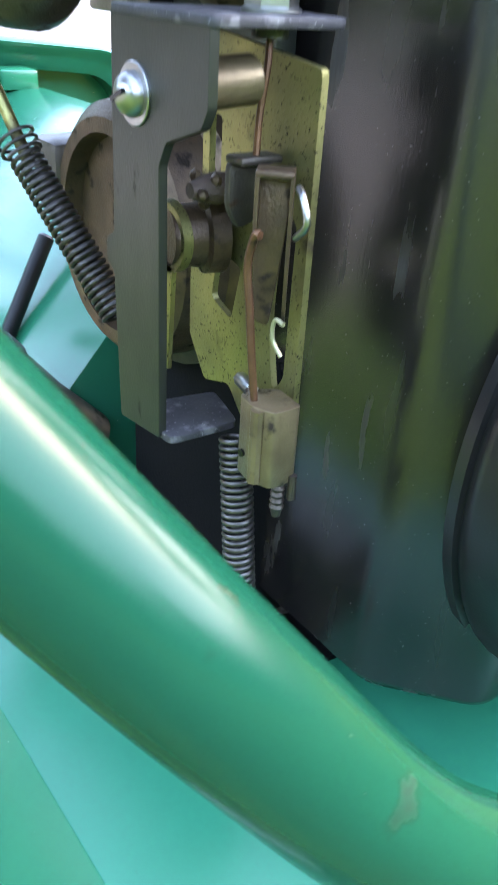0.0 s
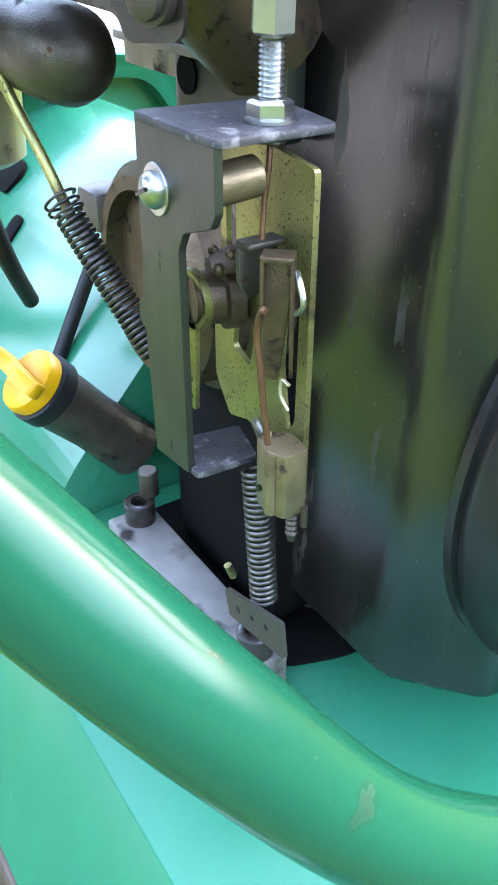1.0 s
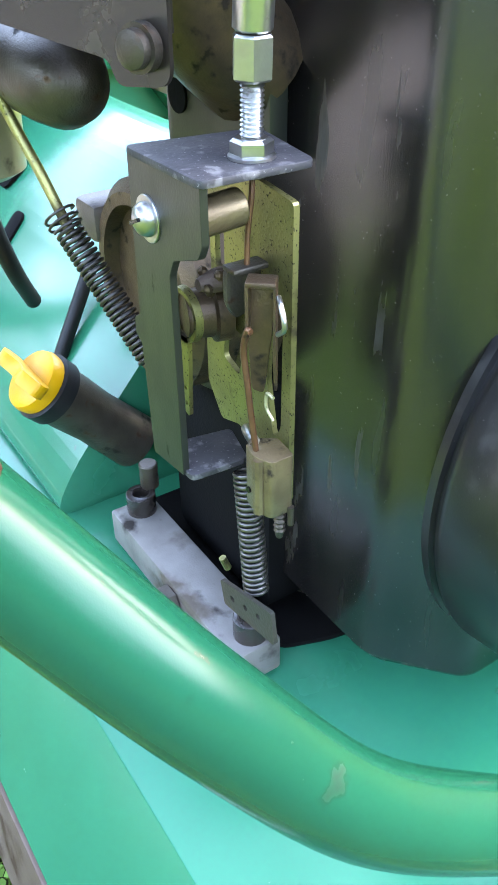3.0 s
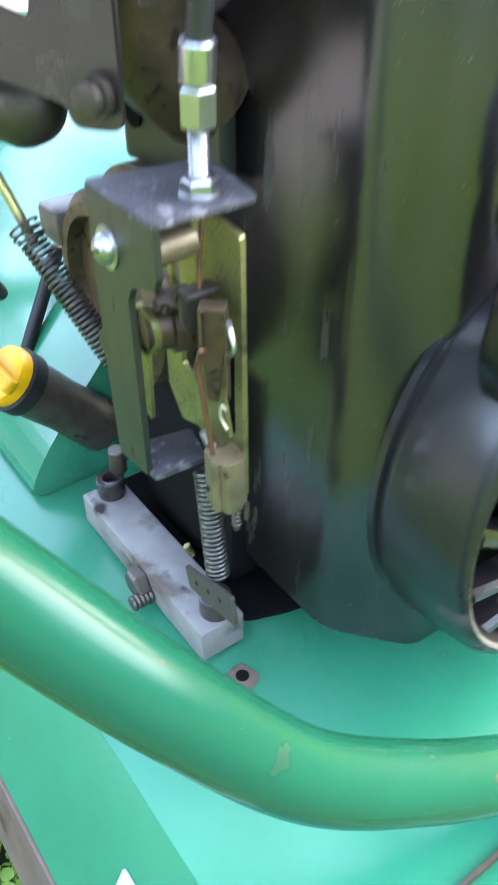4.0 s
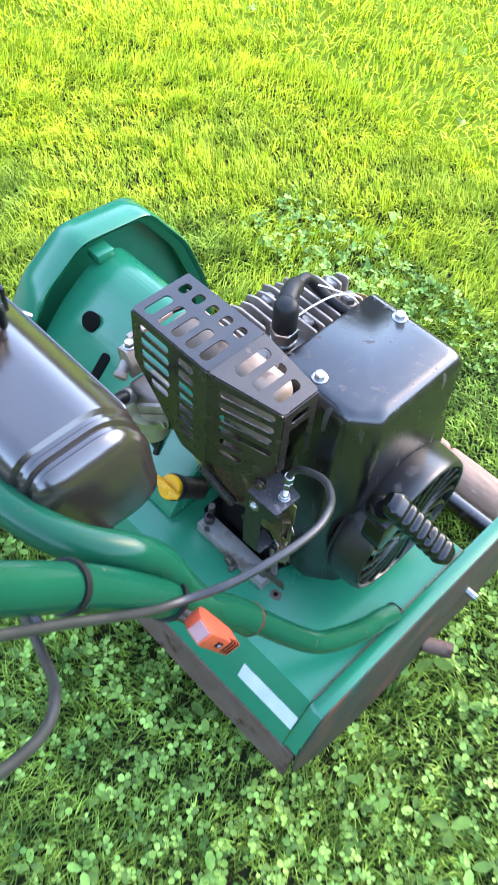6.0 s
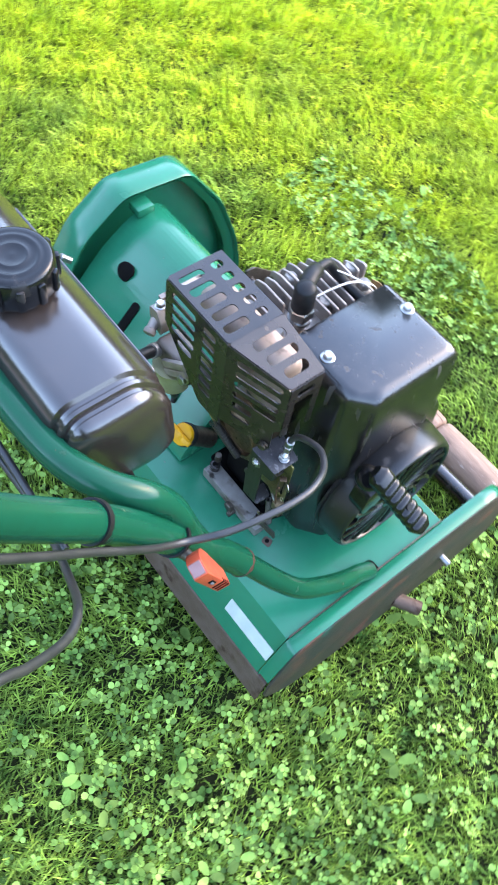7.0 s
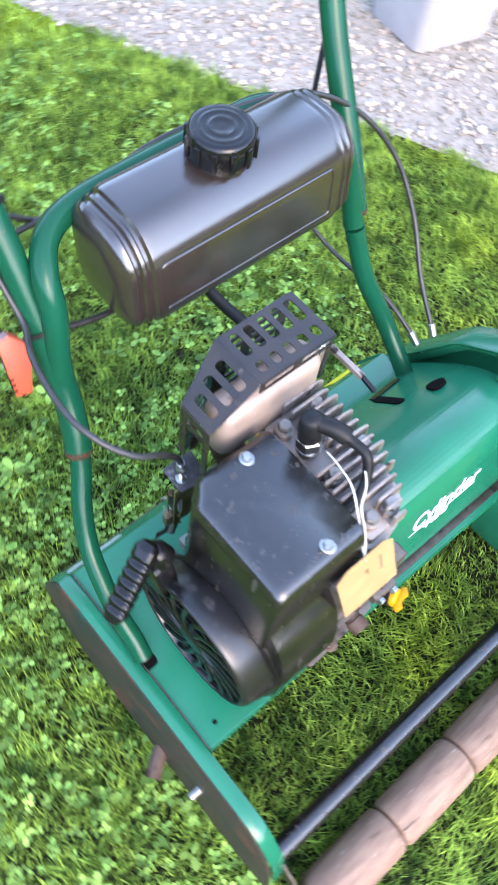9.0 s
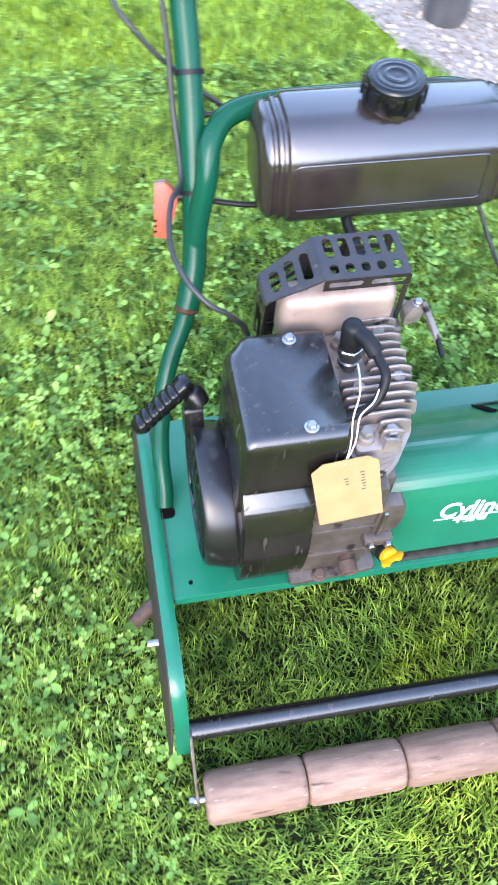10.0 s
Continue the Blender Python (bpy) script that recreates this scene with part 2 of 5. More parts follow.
# ---- mesh helpers ----
def link(name, bm, material, parent=None, label="", smooth=35):
    """A bmesh as one mesh object; smooth: the angle below which edges are shaded smooth."""
    bmesh.ops.recalc_face_normals(bm, faces=bm.faces)
    me = bpy.data.meshes.new(name)
    bm.to_mesh(me)
    bm.free()
    return dress(name, me, material, parent, label, smooth)


def dress(name, me, material, parent=None, label="", smooth=35):
    me.materials.append(material)
    if smooth:
        me.polygons.foreach_set("use_smooth", [True] * len(me.polygons))
        me.set_sharp_from_angle(angle=radians(smooth))
    ob = new(name, me)
    ob.parent = parent
    return tagged(ob, label=label)


part = link


def thing(name, label, category, group="", kind=""):
    return tagged(new(name), label, category, group, kind)


def box(x0, x1, y0, y1, z0, z1, bevel=0.0, seg=2, m=None, bm=None):
    out = bm or bmesh.new()
    tmp = bmesh.new()
    bmesh.ops.create_cube(tmp, size=1)
    bmesh.ops.scale(tmp, vec=(x1 - x0, y1 - y0, z1 - z0), verts=tmp.verts)
    bmesh.ops.translate(tmp, vec=((x0 + x1) / 2, (y0 + y1) / 2, (z0 + z1) / 2), verts=tmp.verts)
    if bevel:
        bmesh.ops.bevel(tmp, geom=tmp.edges[:], offset=bevel, segments=seg, affect="EDGES", profile=0.5)
    if m:
        tmp.transform(m)
    return pour(out, tmp)


def pour(out, tmp):
    me = bpy.data.meshes.new("tmp")
    tmp.to_mesh(me)
    tmp.free()
    out.from_mesh(me)
    bpy.data.meshes.remove(me)
    return out


def turned(p0, p1, profile, seg=24, bm=None, caps=True):
    """A body turned round the line p0-p1; profile: (share of the way, radius)."""
    out = bm or bmesh.new()
    p0, p1 = Vector(p0), Vector(p1)
    q = (p1 - p0).to_track_quat("Z", "Y").to_matrix()
    rings = []
    for u, r in profile:
        c = p0.lerp(p1, u)
        rings.append([out.verts.new(c + q @ Vector((r * math.cos(2 * math.pi * k / seg), r * math.sin(2 * math.pi * k / seg), 0))) for k in range(seg)])
    for a, b in zip(rings, rings[1:]):
        for k in range(seg):
            out.faces.new((a[k], a[(k + 1) % seg], b[(k + 1) % seg], b[k]))
    if caps:
        out.faces.new(rings[0][::-1])
        out.faces.new(rings[-1])
    return out


def rod(p0, p1, r, seg=16, edge=0.0, bm=None):
    ln = (Vector(p1) - Vector(p0)).length
    e = min(edge / ln, 0.45) if edge else 0
    return turned(p0, p1, [(0, r - edge), (e, r), (1 - e, r), (1, r - edge)] if edge else [(0, r), (1, r)], seg, bm)


def glide(points, n=8):
    """Points of a smooth curve through the given ones."""
    p = [Vector(v) for v in points]
    p = [2 * p[0] - p[1], *p, 2 * p[-1] - p[-2]]
    out = []
    for a, b, c, d in zip(p, p[1:], p[2:], p[3:]):
        for i in range(n):
            u = i / n
            out.append(0.5 * (2 * b + (c - a) * u + (2 * a - 5 * b + 4 * c - d) * u * u + (3 * b - a - 3 * c + d) * u ** 3))
    return [*out, p[-2]]


def sweep(points, r, seg=12, bm=None, n=8, smooth=True):
    """A round bar of radius r along a curve."""
    out = bm or bmesh.new()
    p = glide(points, n) if smooth else [Vector(v) for v in points]
    t = (p[1] - p[0]).normalized()
    u = t.orthogonal().normalized()
    rings = []
    for i, c in enumerate(p):
        t2 = (p[min(i + 1, len(p) - 1)] - p[max(i - 1, 0)]).normalized()
        u = (t.rotation_difference(t2) @ u).normalized()
        t = t2
        v = t.cross(u)
        rings.append([out.verts.new(c + r * (math.cos(2 * math.pi * k / seg) * u + math.sin(2 * math.pi * k / seg) * v)) for k in range(seg)])
    for a, b in zip(rings, rings[1:]):
        for k in range(seg):
            out.faces.new((a[k], a[(k + 1) % seg], b[(k + 1) % seg], b[k]))
    out.faces.new(rings[0][::-1])
    out.faces.new(rings[-1])
    return out


def coil(p0, p1, r, wire, turns, seg=6, per=14):
    p0, p1 = Vector(p0), Vector(p1)
    q = (p1 - p0).to_track_quat("Z", "Y").to_matrix()
    pts = []
    for i in range(int(turns * per) + 1):
        a = 2 * math.pi * i / per
        pts.append(p0.lerp(p1, i / (turns * per)) + q @ Vector((r * math.cos(a), r * math.sin(a), 0)))
    return sweep(pts, wire, seg, smooth=False)


def prism(outline, axis, a, b, bevel=0.0, seg=2):
    """A plate: an outline in the other two axes (in their order), from a to b along the axis."""
    bm = bmesh.new()

    def at(p, h):
        return {"x": (h, p[0], p[1]), "y": (p[0], h, p[1]), "z": (p[0], p[1], h)}[axis]
    lo = [bm.verts.new(at(p, a)) for p in outline]
    hi = [bm.verts.new(at(p, b)) for p in outline]
    bm.faces.new(lo[::-1])
    bm.faces.new(hi)
    for i in range(len(lo)):
        j = (i + 1) % len(lo)
        bm.faces.new((lo[i], lo[j], hi[j], hi[i]))
    bmesh.ops.recalc_face_normals(bm, faces=bm.faces)
    if bevel:
        bmesh.ops.bevel(bm, geom=bm.edges[:], offset=bevel, segments=seg, affect="EDGES", profile=0.5, clamp_overlap=True)
    return bm


def rounded(points, r, n=4):
    """The outline with its corners rounded; r: one radius, or one for each corner."""
    out = []
    k = len(points)
    for i in range(k):
        p, a, b = Vector(points[i]), Vector(points[i - 1]), Vector(points[(i + 1) % k])
        rr = r[i] if isinstance(r, (list, tuple)) else r
        da, db = (a - p), (b - p)
        c = min(rr, da.length * 0.49, db.length * 0.49)
        s, e = p + da.normalized() * c, p + db.normalized() * c
        for j in range(n + 1):
            u = j / n
            out.append(tuple((1 - u) ** 2 * s + 2 * u * (1 - u) * p + u * u * e))
    return out


def slot(cx, cy, lx, ly, n=5):
    """A slot's outline: a rectangle with half-round ends."""
    r = min(lx, ly) / 2
    return rounded([(cx - lx / 2, cy - ly / 2), (cx + lx / 2, cy - ly / 2), (cx + lx / 2, cy + ly / 2), (cx - lx / 2, cy + ly / 2)], r * 0.98, n)


def inside(p, ring):
    """True where the point lies within the closed outline."""
    hit = False
    for (x0, y0), (x1, y1) in zip(ring, ring[1:] + ring[:1]):
        if (y0 > p[1]) != (y1 > p[1]) and p[0] < x0 + (x1 - x0) * (p[1] - y0) / (y1 - y0):
            hit = not hit
    return hit


def pierced(name, outline, holes, thick, m, material, parent, label="", bevel=0.0):
    """A sheet with holes through it, laid out flat and moved by m."""
    rings = [[(p[0], p[1]) for p in ring] for ring in (outline, *holes)]
    pts, edges = [], []
    for ring in rings:
        k = len(pts)
        pts += [Vector(p) * 100 for p in ring]
        edges += [(k + i, k + (i + 1) % len(ring)) for i in range(len(ring))]
    vs, es, fs = geometry.delaunay_2d_cdt(pts, edges, [], 0, 1e-6)[:3]
    bm = bmesh.new()
    low = [bm.verts.new((v[0] / 100, v[1] / 100, -thick / 2)) for v in vs]
    top = [bm.verts.new((v[0] / 100, v[1] / 100, thick / 2)) for v in vs]
    for f in fs:
        c = (sum(vs[i][0] for i in f) / 300, sum(vs[i][1] for i in f) / 300)
        if inside(c, rings[0]) and not any(inside(c, h) for h in rings[1:]):
            bm.faces.new([low[i] for i in f])
            bm.faces.new([top[i] for i in f][::-1])
    for e in [e for e in bm.edges if len(e.link_faces) == 1 and e.verts[0].co.z < 0]:
        a, b = (low.index(v) for v in e.verts)
        bm.faces.new((low[a], low[b], top[b], top[a]))
    bmesh.ops.delete(bm, geom=[v for v in bm.verts if not v.link_faces], context="VERTS")
    bm.transform(m)
    return link(name, bm, material, parent, label, 30)


def frame_of(o, ux, uy):
    """The pose with origin o and the plane's two axes."""
    ux, uy = Vector(ux).normalized(), Vector(uy)
    uz = ux.cross(uy).normalized()
    uy = uz.cross(ux)
    return Matrix(((ux.x, uy.x, uz.x, o[0]), (ux.y, uy.y, uz.y, o[1]), (ux.z, uy.z, uz.z, o[2]), (0, 0, 0, 1)))


def hexhead(p, axis, r, h, flange=0.0, bm=None):
    """A hexagon head standing on p along the axis, with a flange and a rounded crown."""
    p, a = Vector(p), Vector(axis).normalized()
    out = bm or bmesh.new()
    if flange:
        turned(p, p + a * h * 0.25, [(0, flange), (0.6, flange), (1, flange * 0.86)], 20, out)
    turned(p + a * h * 0.1, p + a * h, [(0, r), (0.82, r), (1, r * 0.84)], 6, out)
    turned(p + a * h * 0.9, p + a * h * 1.03, [(0, r * 0.8), (1, r * 0.72)], 18, out)
    return out


# ---- the ground ----
def sheet(name, outline, z, material, label, category):
    bm = bmesh.new()
    bm.faces.new([bm.verts.new((x, y, z)) for x, y in outline])
    return tagged(link(name, bm, material, smooth=0), label, category, kind="structure")


EDGE = [(9.0, -8.0), (2.4, -1.5), (1.76, -0.64), (1.60, -0.39), (1.42, -0.04), (1.28, 0.15), (1.24, 0.29), (1.10, 0.50), (1.03, 0.66), (0.90, 0.86), (0.83, 1.0), (0.66, 1.35), (0.55, 1.6), (0.2, 2.4), (-1.2, 6.0)]
LAWN_FAR = surf("far_lawn", (0.17, 0.23, 0.014), (0.10, 0.15, 0.009), 0.9, gloss=0.1, scale=2.5, bump=0.8, fine=60)
sheet("ground", [(-400, -400), (400, -400), (400, 400), (-400, 400)], 0.0, LAWN_FAR, "open mown lawn reaching to the backdrop", "lawn")
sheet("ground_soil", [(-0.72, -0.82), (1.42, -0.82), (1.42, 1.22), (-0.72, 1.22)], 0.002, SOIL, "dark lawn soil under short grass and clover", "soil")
sheet("gravel_path", EDGE + [(40, 40), (40, -10)], 0.004, GRAVEL, "pale grey gravel path beside the lawn", "path")


# unseen ring added to block the low sky, lower towards the sun
bm = bmesh.new()
rows = [[], []]
for k in range(73):
    a = math.radians(5 * k)
    gap = max(0.0, math.cos(a - math.atan2(-2.4, -0.7))) ** 3
    r = 15 + 0.5 * math.sin(7 * a) + 0.3 * math.sin(17 * a)
    for row, z, d in ((rows[0], -0.2, 0.0), (rows[1], (4.6 + 0.7 * math.sin(9 * a) + 0.5 * math.sin(23 * a)) * (1 - gap) + 3.0 * gap, 0.6)):
        row.append(bm.verts.new(((r + d) * math.cos(a), (r + d) * math.sin(a), z)))
for k in range(72):
    bm.faces.new((rows[0][k], rows[0][k + 1], rows[1][k + 1], rows[1][k]))
tagged(link("backdrop", bm, BACKDROP_GREEN, smooth=60), "unseen dark green hedge-like backdrop added round the garden", "hedge", kind="structure")


def on_lawn(x, y):
    """True where the lawn lies, on the near side of the gravel's edge."""
    inside = np.ones(len(x), bool)
    for (x0, y0), (x1, y1) in zip(EDGE, EDGE[1:]):
        band = (y >= min(y0, y1)) & (y < max(y0, y1))
        edge_x = x0 + (x1 - x0) * (y - y0) / (y1 - y0)
        inside &= ~(band & (x > edge_x + 0.012 * np.sin(37 * y) + 0.008 * np.sin(91 * y + 1)))
    return inside


def mesh_from(name, verts, faces_len, loops, material, label, category, kind="stuff"):
    me = bpy.data.meshes.new(name)
    me.vertices.add(len(verts))
    me.vertices.foreach_set("co", verts.astype(np.float32).ravel())
    me.loops.add(len(loops))
    me.loops.foreach_set("vertex_index", loops.astype(np.int32))
    me.polygons.add(len(faces_len))
    start = np.concatenate(([0], np.cumsum(faces_len)[:-1])).astype(np.int32)
    me.polygons.foreach_set("loop_start", start)
    me.update(calc_edges=True)
    me.validate()
    me.materials.append(material)
    ob = new(name, me)
    return tagged(ob, label, category, kind=kind)


rng = np.random.default_rng(7)


def scatter(n, x0, x1, y0, y1, skip=None, patch=0.0, freq=5.0):
    x, y = rng.uniform(x0, x1, n), rng.uniform(y0, y1, n)
    keep = on_lawn(x, y)
    if skip:
        keep &= ~((x > skip[0]) & (x < skip[1]) & (y > skip[2]) & (y < skip[3]))
    if patch:
        w = np.sin(freq * x + 1.3) * np.sin(freq * 1.1 * y + 0.4) + 0.6 * np.sin(freq * 2.3 * x - freq * 1.7 * y) + 0.5 * np.sin(freq * 3.1 * y + 2)
        keep &= rng.uniform(-1.6, 1.6, n) < w + patch
    return x[keep], y[keep]


def grass(name, x, y, h0, h1, w0, w1, label, material=None):
    n = len(x)
    a = rng.uniform(0, 2 * np.pi, n)
    lean = rng.uniform(0.1, 1.0, n) ** 1.2
    h, w = rng.uniform(h0, h1, n), rng.uniform(w0, w1, n)
    clump = np.sin(61 * x + 2 * np.sin(23 * y)) * np.sin(57 * y + 2 * np.sin(19 * x)) + 0.7 * np.sin(23 * x - 31 * y + 1.5 * np.sin(11 * x)) + 0.5 * np.sin(9 * x + 13 * y)
    h *= np.clip(0.95 + 0.28 * clump, 0.6, 1.5)
    a = a * 0.75 + 1.2 * np.sin(7 * x + 2 * np.sin(5 * y))
    b = a + rng.uniform(0.9, 2.2, n)
    dx, dy, sx, sy = np.cos(a), np.sin(a), np.cos(b) * w / 2, np.sin(b) * w / 2
    v = np.zeros((n, 5, 3))
    for k, (u, drop, ws) in enumerate(((0, 0, 1), (0, 0, -1), (0.55, 0.06, 0.85), (0.55, 0.06, -0.85), (1.0, 0.28, 0))):
        r = u * h * lean * (0.75 + 0.35 * u)
        v[:, k, 0] = x + dx * r + sx * ws
        v[:, k, 1] = y + dy * r + sy * ws
        v[:, k, 2] = u * h * (1 - 0.45 * lean * u) - drop * h * lean * 0.5
    base = (np.arange(n) * 5)[:, None]
    loops = np.concatenate((base + [0, 1, 3, 2], base + [2, 3, 4]), axis=1).ravel()
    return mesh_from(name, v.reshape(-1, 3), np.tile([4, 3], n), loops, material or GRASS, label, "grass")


def leaflets(name, x, y, size0, size1, z0, z1, count, label, spread=1.0, long=1.0):
    """Rosettes of cupped leaflets, each a rounded fan."""
    n = len(x)
    parts = []
    a0, tilt = rng.uniform(0, 2 * np.pi, n), rng.uniform(-0.5, 0.5, (n, 2))
    zc, sz = rng.uniform(z0, z1, n), rng.uniform(size0, size1, n)
    for k in range(count):
        a = a0 + 2 * np.pi * k / count + rng.uniform(-0.25, 0.25, n)
        rise = rng.uniform(0.0, 0.55, n)
        s = sz * rng.uniform(0.8, 1.15, n)
        d, e = np.stack((np.cos(a), np.sin(a)), 1), np.stack((-np.sin(a), np.cos(a)), 1)
        v = np.zeros((n, 8, 3))
        for j, (u, wd, cup) in enumerate(((0.04, 0, 0), (0.28, -0.33, 0.1), (0.68, -0.43, 0.13), (0.97, -0.2, 0.03), (0.97, 0.2, 0.03), (0.68, 0.43, 0.13), (0.28, 0.33, 0.1), (0.6, 0, 0))):
            p = d * (u * s * long * spread)[:, None] + e * (wd * s)[:, None]
            v[:, j, 0], v[:, j, 1] = x + p[:, 0], y + p[:, 1]
            v[:, j, 2] = zc + (u * rise + cup) * s * 0.7 + tilt[:, 0] * p[:, 0] + tilt[:, 1] * p[:, 1]
        parts.append(v)
    v = np.concatenate(parts)
    base = (np.arange(len(v)) * 8)[:, None]
    loops = np.concatenate([base + [k, (k + 1) % 7, 7] for k in range(7)], axis=1).ravel()
    return mesh_from(name, v.reshape(-1, 3), np.tile([3], 7 * len(v)), loops, CLOVER, label, "clover")


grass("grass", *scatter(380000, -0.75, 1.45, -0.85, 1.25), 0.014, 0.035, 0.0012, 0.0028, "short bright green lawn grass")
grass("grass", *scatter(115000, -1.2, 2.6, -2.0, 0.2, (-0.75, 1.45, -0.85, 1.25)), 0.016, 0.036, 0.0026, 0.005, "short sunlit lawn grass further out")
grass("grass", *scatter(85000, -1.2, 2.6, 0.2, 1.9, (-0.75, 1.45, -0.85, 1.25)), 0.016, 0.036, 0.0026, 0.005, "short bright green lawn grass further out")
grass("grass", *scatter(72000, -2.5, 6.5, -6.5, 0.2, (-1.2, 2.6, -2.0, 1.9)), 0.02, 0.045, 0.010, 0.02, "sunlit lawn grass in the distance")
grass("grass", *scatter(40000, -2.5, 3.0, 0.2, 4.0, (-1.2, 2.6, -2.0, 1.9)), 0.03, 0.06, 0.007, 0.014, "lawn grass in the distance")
leaflets("clover", *scatter(24000, -0.75, 0.7, -0.5, 1.25, (-0.02, 0.7, -0.34, 0.06), -0.55), 0.0042, 0.009, 0.008, 0.03, 3, "patches of small clover leaves among the grass")
leaflets("clover", *scatter(900, -1.2, 2.6, -2.0, 1.9, (-0.75, 1.45, -0.85, 1.25), 0.1), 0.006, 0.011, 0.008, 0.026, 3, "clover patches further out on the lawn")
leaflets("weed_leaves", *scatter(1500, -0.75, 0.6, -0.6, 1.2, (-0.02, 0.7, -0.34, 0.06), -0.45, 3.0), 0.007, 0.015, 0.008, 0.028, 3, "broad plantain and daisy leaves in the lawn", 1.0, 1.5)


def pebbles():
    ico = bmesh.new()
    bmesh.ops.create_icosphere(ico, subdivisions=1, radius=1)
    base = np.array([v.co for v in ico.verts])
    tri = np.array([[v.index for v in f.verts] for f in ico.faces])
    ico.free()
    x, y = rng.uniform(0.4, 2.6, 26000), rng.uniform(-0.6, 2.6, 26000)
    keep = ~on_lawn(x, y)
    x, y = x[keep], y[keep]
    n = len(x)
    r = rng.uniform(0.0025, 0.0085, n) * rng.uniform(0.6, 1.2, n)
    jit = rng.uniform(0.7, 1.25, (n, len(base), 1))
    sc = np.stack((rng.uniform(0.7, 1.4, n), rng.uniform(0.7, 1.4, n), rng.uniform(0.45, 0.8, n)), 1)[:, None, :]
    v = base[None] * jit * sc * r[:, None, None]
    v[:, :, 0] += x[:, None]
    v[:, :, 1] += y[:, None]
    v[:, :, 2] += 0.005 + r[:, None] * 0.2
    loops = (tri[None] + (np.arange(n) * len(base))[:, None, None]).ravel()
    return mesh_from("gravel", v.reshape(-1, 3), np.full(n * len(tri), 3), loops, STONE, "loose pale grey gravel stones of the path", "gravel")


pebbles()

# ---- the mower: frame ----
mower = thing("lawn_mower", "green petrol cylinder lawn mower with black engine, standing on grass", "lawn mower")

DECK = [(0.0, 0.2), (0.0, 0.1985), (-0.002, 0.188), (0.001, 0.188), (0.003, 0.1965), (0.236, 0.1965), (0.268, 0.135), (0.272, 0.137), (0.2405, 0.2)]
part("deck", prism(DECK, "x", -0.004, 0.495, 0.0006), GREEN, mower, "green painted steel deck, dusty and scratched", 20)
part("rear_skirt", prism([(0.2695, 0.136), (0.2735, 0.136), (0.281, 0.085), (0.277, 0.085)], "x", -0.02, 0.495, 0.0008), RUST, mower, "rusty brown lower edge of the deck", 20)
SIDE = rounded([(0.274, 0.138), (0.243, 0.2), (-0.085, 0.198), (-0.125, 0.15), (-0.142, 0.062), (-0.12, 0.045), (0.0, 0.04), (0.16, 0.045), (0.235, 0.065), (0.278, 0.11)], [0.004, 0.012, 0.03, 0.03, 0.02, 0.015, 0.03, 0.03, 0.03, 0.02], 5)


def side_plate(x0, out, name):
    """A side plate, its upper edge folded outwards."""
    sheet_bm = prism(SIDE, "x", x0 - 0.0015, x0 + 0.0015, 0.0005)
    for v in sheet_bm.verts:
        v.co.x -= out * 0.05 * max(0.0, 0.19 - v.co.z)
    top = part(name, sheet_bm, GREEN_DIRTY, mower, "green side plate with dried mud and rust on its outer face", 25)
    rim = [(0.272, 0.142), (0.266, 0.156), (0.2455, 0.195), (0.24, 0.199), (0.2, 0.2), (-0.06, 0.1985), (-0.085, 0.1955), (-0.103, 0.18), (-0.121, 0.156), (-0.128, 0.135), (-0.141, 0.06)]
    bm = bmesh.new()
    rows = []
    for off, dz in ((0.0, 0.002), (0.3, 0.0035), (0.7, 0.0035), (1.0, 0.001), (1.0, -0.007), (0.93, -0.007)):
        rows.append([bm.verts.new((x0 + out * 0.0165 * off, y, z + dz)) for y, z in rim])
    for a, b in zip(rows, rows[1:]):
        for i in range(len(rim) - 1):
            bm.faces.new((a[i], a[i + 1], b[i + 1], b[i]))
    part("side_flange", bm, GREEN, top, "green folded upper edge, paint worn", 50)
    return top


plate = side_plate(-0.0218, 1, "side_plate")
part("side_plate", prism(rounded([(0.274, 0.138), (0.243, 0.2), (0.0, 0.2), (-0.05, 0.13), (-0.09, 0.1), (-0.1, 0.05), (0.0, 0.04), (0.235, 0.065)], 0.012, 4), "x", 0.493, 0.496, 0.0005), GREEN, mower, "", 25)
part("rim_seam", box(-0.0052, -0.0038, 0.0, 0.238, 0.2, 0.2026), DARK_STEEL, plate, "dark strip in the seam beside the deck")
part("pivot_rod", rod((-0.041, -0.017, 0.111), (-0.02, -0.017, 0.111), 0.005, 14, 0.0006), STEEL, plate, "bright worn steel rod end")
part("adjuster_tube", rod((-0.056, 0.03, 0.06), (-0.026, 0.05, 0.064), 0.0095, 16), RUST, plate, "rusty tube end")
part("side_stripe", prism([(0.09, 0.05), (0.03, 0.048), (0.03, 0.055), (0.09, 0.058)], "x", -0.0295, -0.0285), GREEN, plate)

# front roller, of wooden rings on an axle
part("cross_bar", rod((-0.004, -0.12, 0.088), (0.5, -0.12, 0.072), 0.0125, 24), BLACK, mower, "black painted steel cross bar, scuffed", 40)
part("roller_axle", rod((-0.014, -0.19, 0.038), (0.5, -0.19, 0.038), 0.005, 12), STEEL, mower)
for k in range(4):
    part("roller_segment", turned((0.0045 + 0.1225 * k, -0.19, 0.038), (0.1255 + 0.1225 * k, -0.19, 0.038), [(0, 0.018), (0.0, 0.0258), (0.025, 0.0292), (0.06, 0.0307), (0.3, 0.0313), (0.7, 0.0312), (0.94, 0.0306), (0.975, 0.0291), (1, 0.0256), (1, 0.018)], 40), WOOD, mower, "worn brown wooden roller segment", 50)
